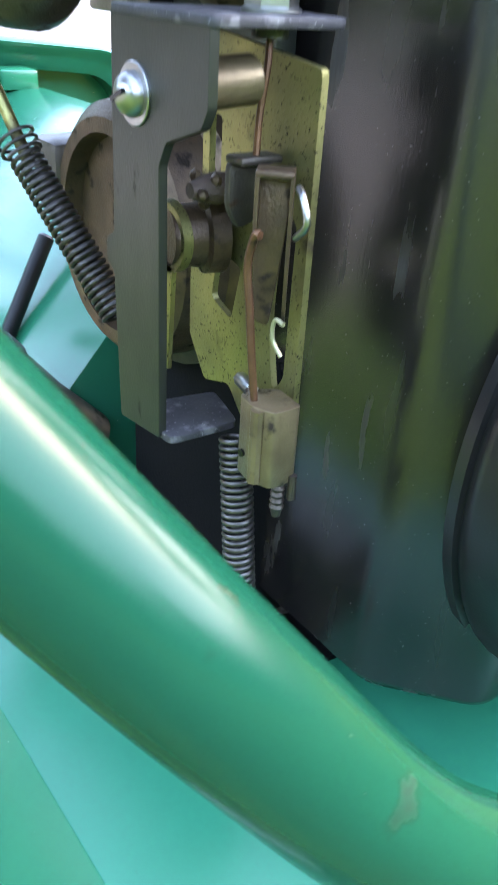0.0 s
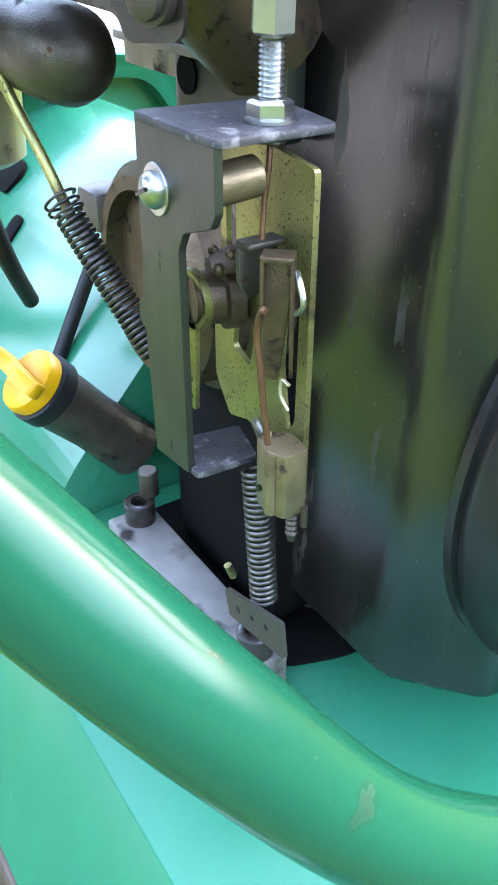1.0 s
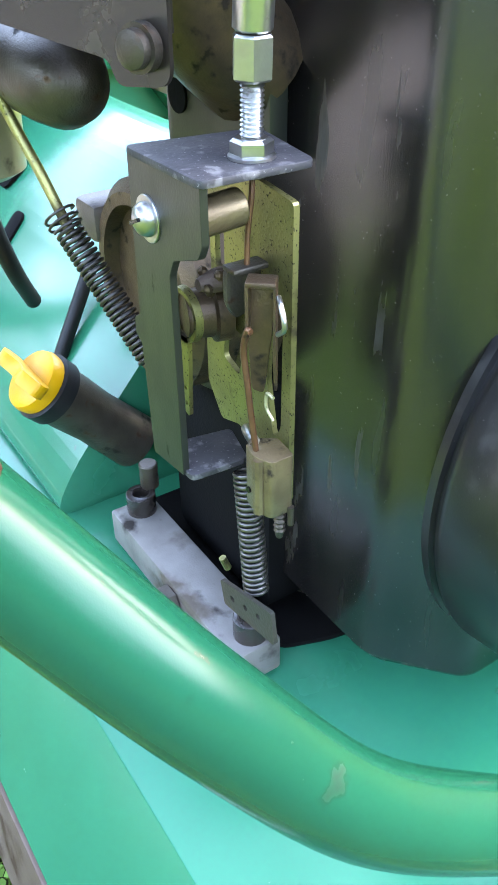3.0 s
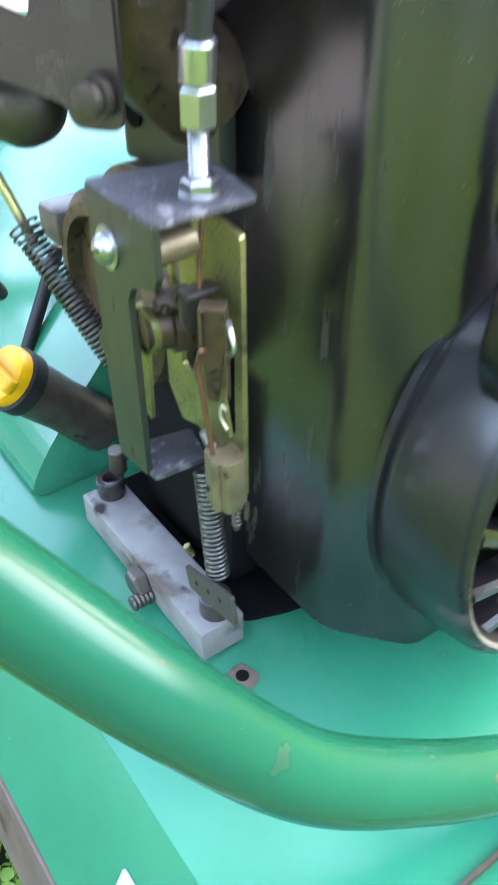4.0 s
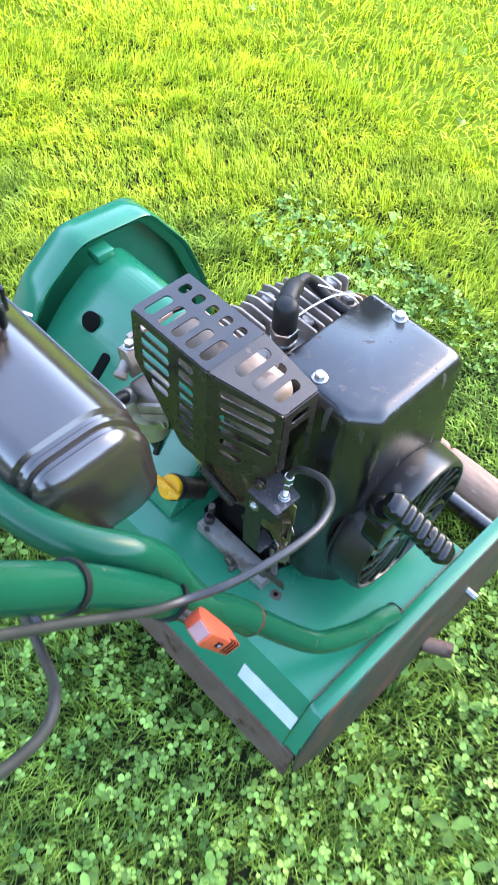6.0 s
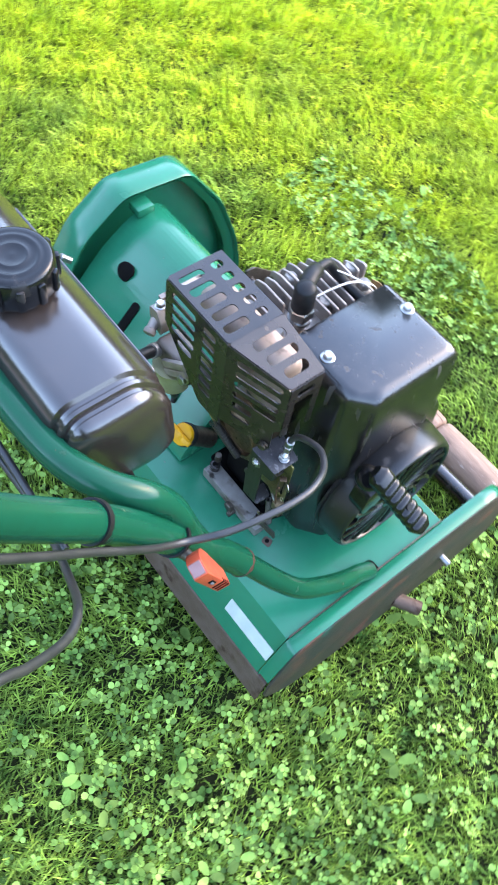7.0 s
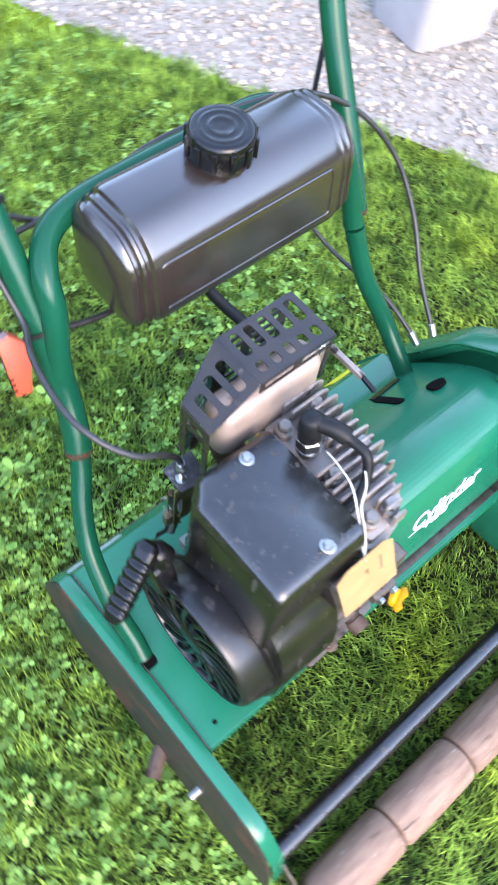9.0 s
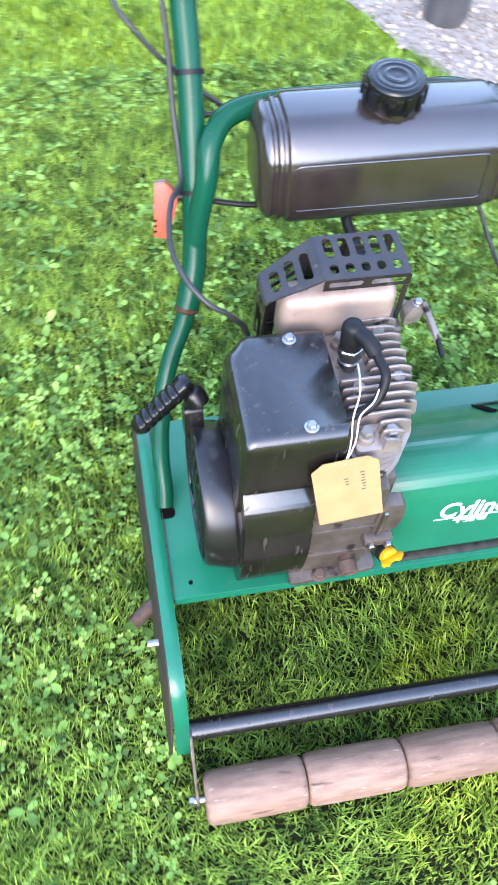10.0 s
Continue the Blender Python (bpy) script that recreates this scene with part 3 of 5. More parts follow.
part("roller_arm", prism(rounded([(-0.2, 0.02), (-0.182, 0.02), (-0.112, 0.08), (-0.112, 0.1), (-0.13, 0.1), (-0.2, 0.042)], 0.006), "x", -0.006, -0.002, 0.0004), DARK_STEEL, mower)
part("roller_arm", prism(rounded([(-0.2, 0.02), (-0.182, 0.02), (-0.112, 0.08), (-0.112, 0.1), (-0.13, 0.1), (-0.2, 0.042)], 0.006), "x", 0.4945, 0.4985, 0.0004), DARK_STEEL, mower)
part("axle_nut", hexhead((-0.008, -0.19, 0.038), (-1, 0, 0), 0.006, 0.006), STEEL, mower)
part("rear_roller", turned((0.02, 0.2, 0.057), (0.475, 0.2, 0.057), [(0, 0.04), (0.01, 0.052), (0.99, 0.052), (1, 0.04)], 40), RUST, mower, "dark rusty steel rear roller", 40)
part("cutting_cylinder", turned((0.03, 0.09, 0.085), (0.47, 0.09, 0.085), [(0, 0.05), (1, 0.05)], 30), DARK_STEEL, mower, "", 40)

# cowl over the cylinder
COWL = rounded([(0.212, 0.2), (0.2, 0.222), (0.139, 0.29), (0.1, 0.318), (0.072, 0.325), (0.05, 0.319), (0.036, 0.297), (0.0265, 0.262), (0.017, 0.222), (0.013, 0.2)], 0.018, 4)
part("cowl", prism(COWL, "x", 0.236, 0.5, 0.0012), GREEN, mower, "green rounded cowl with a white script decal", 40)
COVER = rounded([(0.27, 0.105), (0.246, 0.17), (0.16, 0.308), (0.102, 0.35), (0.003, 0.342), (-0.055, 0.265), (-0.09, 0.18), (-0.105, 0.105), (-0.05, 0.03), (0.1, 0.02), (0.22, 0.04)], [0.02, 0.016, 0.016, 0.016, 0.016, 0.018, 0.02, 0.03, 0.05, 0.05, 0.04], 5)
INNER = [(0.06 + (y - 0.06) * 0.88, 0.19 + (z - 0.19) * 0.9) for y, z in COVER]
bm = bmesh.new()
SCALED = {k: [(0.06 + (y - 0.06) * k, 0.19 + (z - 0.19) * k) for y, z in COVER] for k in (0.955, 0.965, 0.985, 1.0, 1.015)}
LIP = [(0.06 + (y - 0.06) * 0.93, 0.19 + (z - 0.19) * 0.945) for y, z in COVER]
rows = [[bm.verts.new((x, y, z)) for y, z in ring] for x, ring in ((0.532, INNER), (0.514, INNER), (0.509, LIP), (0.508, SCALED[0.965]), (0.503, SCALED[0.985]), (0.502, SCALED[1.0]), (0.506, SCALED[1.015]), (0.545, SCALED[1.0]), (0.553, SCALED[0.955]))]
for a, b in zip(rows, rows[1:]):
    for i in range(len(a)):
        j = (i + 1) % len(a)
        bm.faces.new((a[i], a[j], b[j], b[i]))
bm.faces.new(rows[0][::-1])
bm.faces.new(rows[-1])
cover = part("chain_cover", bm, GREEN, mower, "deep green chain cover with a rounded rim", 45)
part("cover_tab", box(0.488, 0.51, 0.068, 0.092, 0.322, 0.334, 0.002), GREEN, cover)

# ---- handle tubes, tank bow ----
LOWER = [(0.0, 0.117, 0.2045), (0.002, 0.135, 0.219), (0.002, 0.162, 0.241), (0.006, 0.192, 0.262), (0.014, 0.225, 0.288), (0.027, 0.25, 0.3205), (0.045, 0.273, 0.354), (0.0555, 0.292, 0.384)]
UPPER = [(0.0495, 0.2812, 0.3662), (0.0565, 0.2945, 0.387), (0.064, 0.317, 0.42), (0.068, 0.355, 0.486), (0.071, 0.404, 0.564), (0.070, 0.462, 0.645), (0.068, 0.56, 0.785), (0.068, 0.66, 0.93)]
BOW = [(0.064, 0.318, 0.422), (0.07, 0.331, 0.458), (0.08, 0.343, 0.5), (0.086, 0.36, 0.528), (0.105, 0.383, 0.542), (0.14, 0.397, 0.545), (0.2, 0.402, 0.545), (0.3, 0.403, 0.545), (0.37, 0.4, 0.545), (0.423, 0.363, 0.529), (0.444, 0.337, 0.474), (0.448, 0.313, 0.409)]
FAR_LOWER = [(0.474, 0.175, 0.212), (0.475, 0.2, 0.238), (0.475, 0.245, 0.281), (0.457, 0.284, 0.344), (0.449, 0.311, 0.405)]
FAR_UPPER = [(0.452, 0.318, 0.42), (0.462, 0.354, 0.477), (0.472, 0.391, 0.526), (0.48, 0.424, 0.574), (0.489, 0.456, 0.626), (0.5, 0.51, 0.71), (0.515, 0.62, 0.88)]
part("lower_handle", sweep([(x, y, z + 0.0006) for x, y, z in LOWER], 0.0105, 28), TUBE, mower, "glossy green steel tube, scuffed and chipped", 60)
part("lower_handle", sweep(FAR_LOWER, 0.0117, 24), TUBE, mower, "glossy green steel tube", 60)
for pts in (UPPER, FAR_UPPER):
    up = part("upper_handle", sweep(pts, 0.0136, 24), TUBE, mower, "green painted upper handle tube", 60)
    ax = (Vector(pts[1]) - Vector(pts[0])).normalized()
    bead = turned(Vector(pts[0]) - ax * 0.0035, Vector(pts[0]) + ax * 0.004, [(0, 0.0106), (0.25, 0.0122), (0.5, 0.0136), (0.85, 0.0142), (1, 0.0135)], 36, None, False)
    for v in bead.verts:
        v.co += ax * 0.0009 * math.sin(900 * v.co.x + 700 * v.co.z)
    part("weld_bead", bead, WELD, up, "rusty weld where the paint has flaked", 60)
part("tank_bow", sweep(BOW, 0.0122, 24), TUBE, mower, "bent green tube behind the fuel tank", 60)


def band(c, axis, r, wide, thick, name, label, parent):
    a = Vector(axis).normalized() * wide / 2
    return part(name, turned(Vector(c) - a, Vector(c) + a, [(0, r), (0, r + thick), (1, r + thick), (1, r)], 24, None, False), RUBBER, parent, label)


tie = band((0.0715, 0.412, 0.576), (0, 0.6, 0.8), 0.0139, 0.005, 0.0016, "cable_tie", "black nylon cable tie", mower)
band((0.0675, 0.35, 0.478), (0, 0.5, 0.86), 0.0139, 0.0045, 0.0016, "cable_tie", "black nylon cable tie", mower)

part("tube_slot", prism(slot(-0.001, 0.1105, 0.0245, 0.0155, 7), "z", 0.2003, 0.2009), SHADE_BLACK, mower, "dark slot where the tube enters the deck")

# orange-red lever block clamped to the handle
m = frame_of((0.0245, 0.3486, 0.4915), (0.979, -0.202, 0.022), (-0.065, -0.415, -0.907))
bm = prism(rounded([(0, 0), (0.012, -0.0025), (0.0195, 0.004), (0.0248, 0.0135), (0.0242, 0.024), (0.0145, 0.058), (0, 0.057)], 0.002), "z", 0, 0.0118, 0.0009, 2)
bm.transform(m)
lever = part("control_block", bm, RED, mower, "faded orange-red plastic control block")
part("end_cap", prism(rounded([(0.0012, -0.0016), (0.0112, -0.0036), (0.0117, -0.0022), (0.0012, -0.0002)], 0.0004), "z", 0.0012, 0.0108), FADED, lever, "bleached pink end face")
bpy.data.objects["end_cap"].data.transform(m)
for k in range(3):
    part("vent_slot", box(-0.0005, 0.003, 0.0375 + 0.006 * k, 0.0398 + 0.006 * k, -0.0004, 0.0105, 0, m=m), SHADE_BLACK, lever)
part("switch_slot", box(-0.0006, 0.003, 0.020, 0.031, 0.0035, 0.0085, 0.001, m=m), SHADE_BLACK, lever)
part("switch_toggle", box(-0.0018, 0.003, 0.023, 0.028, 0.005, 0.007, 0.0005, m=m), GALV, lever)
part("control_bolt", rod((0.04, 0.345, 0.475), (0.066, 0.352, 0.472), 0.005, 12), DARK_STEEL, lever)

# ---- fuel tank ----
TANK_Y = rounded([(0.291, 0.478), (0.299, 0.548), (0.325, 0.5745), (0.385, 0.5735), (0.397, 0.55), (0.392, 0.49), (0.375, 0.468), (0.308, 0.464)], 0.015, 4)
bm = bmesh.new()
cy, cz = 0.343, 0.519
rows = []
END = ((0.0, 0.50), (0.0025, 0.70), (0.006, 0.83), (0.0105, 0.905), (0.0135, 0.915), (0.0155, 0.88), (0.0185, 0.885), (0.0205, 0.945), (0.0235, 0.955), (0.0255, 0.92), (0.0285, 0.925), (0.031, 0.985), (0.036, 1.0))
for x, k in [(0.127 + d, k) for d, k in END] + [(0.27, 1.0)] + [(0.41 - d, k) for d, k in END[::-1]]:
    rows.append([bm.verts.new((x, cy + (y - cy) * k, cz + (z - cz) * k)) for y, z in TANK_Y])
for a, b in zip(rows, rows[1:]):
    for i in range(len(a)):
        j = (i + 1) % len(a)
        bm.faces.new((a[i], a[j], b[j], b[i]))
bm.faces.new(rows[0][::-1])
bm.faces.new(rows[-1])
tank = part("fuel_tank", bm, TANK, mower, "black moulded plastic fuel tank, slightly dusty", 40)
m = frame_of((0.268, 0.2955, 0.5185), (1, 0, 0), (0, 0.0085, 0.07))
ring = rounded([(-0.104, -0.0275), (0.1, -0.0275), (0.1, 0.025), (-0.104, 0.025)], 0.006, 4)
part("embossed_frame", sweep([m @ Vector((x, y, -0.0006)) for x, y in ring + ring[:1]], 0.0013, 6, smooth=False), TANK, tank, "", 60)
neck = (0.268, 0.35)
part("filler_neck", rod((*neck, 0.568), (*neck, 0.58), 0.027, 32), TANK, tank)
cap = part("filler_cap", turned((*neck, 0.578), (*neck, 0.604), [(0, 0.0295), (0.08, 0.031), (0.82, 0.0305), (0.95, 0.029), (1.0, 0.0268), (0.985, 0.0235), (0.985, 0.0215), (1.0, 0.0205), (1.0, 0.0185), (0.985, 0.0178), (0.985, 0.0125), (1.0, 0.0118), (1.0, 0.0105), (0.985, 0.0098), (0.985, 0.003), (0.99, 0.001)], 48), BLACK_PLAIN, tank, "round black screw cap with grip ribs", 40)
for k in range(12):
    a = 2 * math.pi * (k + 0.3) / 12
    part("grip_rib", box(-0.003, 0.003, 0.0295, 0.0332, 0.5785, 0.5985, 0.0012, m=Matrix.Translation((*neck, 0)) @ pose(0, 0, 0, 0, 0, math.degrees(a))), BLACK_PLAIN, cap)
part("fuel_hose", sweep([(0.232, 0.325, 0.472), (0.234, 0.318, 0.45), (0.243, 0.295, 0.432), (0.256, 0.262, 0.416), (0.2645, 0.241, 0.4065), (0.268, 0.225, 0.3985)], 0.0062, 14), RUBBER, mower, "black rubber fuel hose", 60)
part("tank_strap", sweep([(0.088, 0.35, 0.462), (0.12, 0.342, 0.461), (0.165, 0.338, 0.46)], 0.0032, 10), RUBBER, mower, "thin black rod between handle and tank", 60)

# ---- engine ----
SHROUD_SIDE = ((0.2155, 0.150, 0.005), (0.2175, 0.156, 0.002), (0.2225, 0.1595, 0.0), (0.30, 0.157, 0.0), (0.38, 0.1545, 0.0), (0.463, 0.1525, 0.0), (0.470, 0.1515, 0.0015), (0.4745, 0.149, 0.004), (0.4775, 0.1455, 0.0075), (0.479, 0.141, 0.012))
bm = bmesh.new()
rows = []
for z, y, inset in SHROUD_SIDE:
    x0 = 0.0635 - 0.005 * min(1.0, max(0.0, (0.40 - z) / 0.12)) + inset
    ring = rounded([(0.162, 0.0225 + inset), (0.162, y), (0.0855, y), (x0, y - 0.021), (x0, 0.0225 + inset)], [0.003, 0.003, 0.0055, 0.0055, 0.009], 6)
    rows.append([bm.verts.new((px, py, z)) for px, py in ring])
for a, b in zip(rows, rows[1:]):
    for i in range(len(a)):
        j = (i + 1) % len(a)
        bm.faces.new((a[i], a[j], b[j], b[i]))
bm.faces.new(rows[0][::-1])
bm.faces.new(rows[-1])
shroud = part("engine_shroud", bm, BLACK, mower, "dusty black enamelled engine shroud", 50)
for p in ((0.128, 0.137, 0.4785), (0.128, 0.037, 0.4785)):
    part("shroud_bolt", hexhead(p, (0, 0, 1), 0.0048, 0.0056, 0.0068), STEEL, shroud, "zinc plated flange bolt", 30)
    part("washer", rod((p[0], p[1], p[2] - 0.001), (p[0], p[1], p[2] + 0.0005), 0.0074, 24, 0.0003), DARK_STEEL, shroud)
BLOWER = rounded([(0.12, 0.205), (0.12, 0.40), (0.03, 0.40), (0.021, 0.388), (0.007, 0.373), (-0.003, 0.345), (-0.008, 0.30), (-0.005, 0.255), (0.003, 0.222), (0.014, 0.205)], 0.008, 3)
part("blower_housing", prism(BLOWER, "x", 0.068, 0.138, 0.003, 3), BLACK, shroud, "rounded black lower front of the shroud", 40)

# recoil starter
rc = (0.081, 0.3)
bm = bmesh.new()
rows = []
for u, r in [(0.36, 0.068), (0.34, 0.071), (0.06, 0.0735), (0.02, 0.0742), (0.0, 0.0756), (0.02, 0.0776), (0.07, 0.0790), (0.15, 0.0800), (0.3, 0.0808), (0.85, 0.0824), (0.93, 0.0817), (0.97, 0.0805), (0.985, 0.0805), (1, 0.0822), (1.09, 0.082), (1.1, 0.078)]:
    rows.append([bm.verts.new((0.030 + 0.036 * u, rc[0] - 0.004 * u + 0.99 * r * math.cos(2 * math.pi * k / 80), rc[1] - 0.006 * u + 0.99 * r * math.sin(2 * math.pi * k / 80))) for k in range(80)])
for a, b in zip(rows, rows[1:]):
    for k in range(80):
        bm.faces.new((a[k], a[(k + 1) % 80], b[(k + 1) % 80], b[k]))
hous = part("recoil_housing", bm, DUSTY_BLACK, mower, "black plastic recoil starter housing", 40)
part("starter_back", rod((0.0455, *rc), (0.0465, *rc), 0.070, 48), SHADE_BLACK, hous)
part("starter_pulley", turned((0.038, *rc), (0.046, *rc), [(0, 0.016), (0, 0.046), (0.4, 0.048), (1, 0.048)], 32), BLACK_PLAIN, hous, "", 40)
part("starter_hub", turned((0.0305, *rc), (0.042, *rc), [(0, 0.004), (0.0, 0.015), (0.2, 0.018), (1, 0.02)], 28), BLACK_PLAIN, hous, "", 40)
for k in range(18):
    a = 2 * math.pi * k / 18
    bm = bmesh.new()
    rows = []
    for i in range(6):
        r, b = 0.017 + 0.0545 * i / 5, a + 0.42 * (i / 5) ** 1.3
        wd = 0.0019 + 0.0019 * i / 5
        rows.append([bm.verts.new((x, rc[0] + r * math.cos(b) - s * wd * math.sin(b), rc[1] + r * math.sin(b) + s * wd * math.cos(b))) for x, s in ((0.0325, -1), (0.0310, -0.4), (0.0310, 0.4), (0.0325, 1), (0.0395, 1), (0.0395, -1))])
    for p, q in zip(rows, rows[1:]):
        for j in range(6):
            bm.faces.new((p[j], p[(j + 1) % 6], q[(j + 1) % 6], q[j]))
    bm.faces.new(rows[0])
    bm.faces.new(rows[-1][::-1])
    part("grille_rib", bm, BLACK_PLAIN, hous)
for r in (0.034, 0.052):
    part("grille_ring", turned((0.0325, *rc), (0.0365, *rc), [(0, r), (0, r + 0.002), (1, r + 0.002), (1, r), (0, r)], 40, None, False), BLACK_PLAIN, hous, "", 40)
bm = prism(rounded([(0.116, 0.352), (0.143, 0.336), (0.151, 0.352), (0.148, 0.378), (0.132, 0.388)], 0.008, 5), "x", 0.026, 0.046, 0.004, 3)
part("rope_guide", bm, BLACK_PLAIN, hous, "", 50)
part("rope_bush", turned((0.042, 0.138, 0.387), (0.034, 0.147, 0.403), [(0, 0.0125), (0.6, 0.0125), (0.9, 0.0105), (1, 0.008), (0.9, 0.004)], 28), BLACK_PLAIN, hous, "", 50)
g0, g1 = Vector((0.034, 0.1465, 0.419)), Vector((-0.0255, 0.1245, 0.3725))
ga = (g1 - g0).normalized()
gn = (Vector((-0.35, 0.1, 1)) - ga * ga.dot(Vector((-0.35, 0.1, 1)))).normalized()
gs = ga.cross(gn)
bm = bmesh.new()
rows = []
for k in range(61):
    u = k / 60
    fat = min(1.0, 0.62 + 5 * u, 0.62 + 6 * (1 - u))
    notch = 0.0016 * (0.5 + 0.5 * math.cos(2 * math.pi * 8.5 * u)) ** 2 if 0.16 < u < 0.97 else 0.0
    ring = []
    for i in range(24):
        c, d = math.cos(2 * math.pi * i / 24), math.sin(2 * math.pi * i / 24)
        w = 0.0112 * fat * math.copysign(abs(c) ** 0.6, c)
        h = (0.0086 - (notch if d > 0.1 else 0.0)) * fat * math.copysign(abs(d) ** 0.6, d)
        w -= math.copysign(notch * 0.6, w)
        ring.append(bm.verts.new(g0.lerp(g1, u) + gs * w + gn * h))
    rows.append(ring)
for a, b in zip(rows, rows[1:]):
    for i in range(24):
        bm.faces.new((a[i], a[(i + 1) % 24], b[(i + 1) % 24], b[i]))
bm.faces.new(rows[0][::-1])
bm.faces.new(rows[-1])
grip = part("pull_grip", bm, BLACK_PLAIN, hous, "ribbed black pull grip", 50)
gm = g0.lerp(g1, 0.6)
part("grip_hole", rod(gm + gn * 0.0072, gm + gn * 0.0088, 0.0032, 14), RUBBER, grip)
part("starter_rope", sweep([(0.036, 0.145, 0.40), (0.03, 0.144, 0.405), g0.lerp(g1, 0.25)], 0.0024, 10), RUBBER, hous)

# crankcase, its base flange and fittings
case = part("crankcase", box(0.139, 0.214, 0.006, 0.15, 0.212, 0.395, 0.006), ALU, mower, "oil-stained cast aluminium crankcase", 35)
part("base_flange", prism(rounded([(0.128, -0.006), (0.232, 0.0), (0.226, 0.15), (0.132, 0.15)], 0.008), "z", 0.2025, 0.2115, 0.0015), ALU, case)
part("side_cover", turned((0.177, 0.15, 0.327), (0.177, 0.186, 0.327), [(0, 0.04), (0.5, 0.04), (0.55, 0.036), (0.9, 0.035), (1, 0.031), (1, 0.027), (0.85, 0.026)], 40), BROWNED, case, "round brown stained casting behind the bracket", 40)
part("cover_lug", box(0.205, 0.222, 0.17, 0.188, 0.333, 0.347, 0.003), ALU, case)
part("upper_plate", prism(rounded([(0.135, 0.372), (0.192, 0.366), (0.192, 0.402), (0.135, 0.405)], 0.003), "y", 0.158, 0.164, 0.001), BRACKET, case, "olive-grey casting face with bolt hole")
part("plate_hole", rod((0.184, 0.1635, 0.383), (0.184, 0.1648, 0.383), 0.0055, 18), SHADE_BLACK, case)
# added body, its colour standing for the deep shade behind the bracket
part("sump", prism(rounded([(0.132, 0.205), (0.2, 0.205), (0.2, 0.262), (0.165, 0.3), (0.132, 0.3)], 0.006), "y", 0.12, 0.166, 0.003), SHADE_BLACK, case, "black block added to fill the dark gap behind the bracket")
part("case_rib", box(0.14, 0.216, 0.0015, 0.012, 0.262, 0.268, 0.001), ALU, case)
part("case_rib", box(0.14, 0.212, 0.003, 0.012, 0.318, 0.322, 0.001), ALU, case)
part("valve_chest", box(0.205, 0.232, 0.03, 0.14, 0.30, 0.372, 0.005), ALU, case)
part("breather_cover", prism(rounded([(0.208, 0.302), (0.236, 0.302), (0.24, 0.33), (0.236, 0.36), (0.21, 0.362)], 0.007), "y", 0.004, 0.02, 0.003), ALU, case, "pale cast elbow")
part("breather_clip", box(0.2, 0.232, -0.006, 0.014, 0.286, 0.302, 0.003), ALU, case)
for x in (0.207, 0.226):
    part("clip_screw", hexhead((x, -0.006, 0.294), (0, -1, 0), 0.005, 0.005), STEEL, case)
part("strap", box(0.213, 0.2175, -0.001, 0.004, 0.30, 0.352, 0.0008), STEEL, case)
part("base_bolt", hexhead((0.163, 0.0, 0.2115), (0, 0, 1), 0.007, 0.008, 0.009), RUST, case)
part("drain_tube", turned((0.192, 0.02, 0.243), (0.191, -0.014, 0.24), [(0, 0.0095), (0.6, 0.0095), (0.62, 0.0108), (1, 0.0105), (1, 0.0055), (0.75, 0.0055)], 22), RUST, case, "rusty oil drain stub", 40)


def dipstick(c, root, r):
    """A filler tube with a dark collar and a yellow winged plug."""
    c, root = Vector(c), Vector(root)
    a = (c - root).normalized()
    tube = part("filler_tube", turned(root, c - a * 0.004, [(0, r * 1.0), (0.5, r * 0.92), (0.8, r * 0.98), (1, r * 0.98)], 24), DARK_STEEL, mower, "oil-stained dark filler tube", 40)
    part("filler_collar", turned(c - a * 0.008, c - a * 0.0005, [(0, r * 0.9), (0.0, r * 1.1), (0.9, r * 1.12), (1, r)], 28), RUBBER, tube, "black rubber collar", 40)
    plug = part("filler_plug", turned(c - a * 0.001, c + a * 0.006, [(0, r * 1.0), (0.5, r * 1.04), (0.85, r * 0.98), (1, r * 0.85)], 28), YELLOW, tube, "bright yellow oil filler plug", 40)
    side = a.cross(Vector((0, 0, 1))).normalized()
    m = frame_of(c + a * 0.005, side, a)
    bm = prism(rounded([(-r * 1.25, 0), (r * 1.25, 0), (r * 1.5, r * 0.5), (r * 0.7, r * 0.95), (r * 0.3, r * 0.6), (-r * 0.3, r * 0.6), (-r * 0.7, r * 0.95), (-r * 1.5, r * 0.5)], r * 0.25), "z", -r * 0.22, r * 0.22, 0.0008)
    bm.transform(m)
    part("plug_wing", bm, YELLOW, plug)
    return tube


dipstick((0.2318, 0.208, 0.2718), (0.2325, 0.1704, 0.2297), 0.0128)
dipstick((0.2295, -0.011, 0.272), (0.214, 0.03, 0.255), 0.0102)

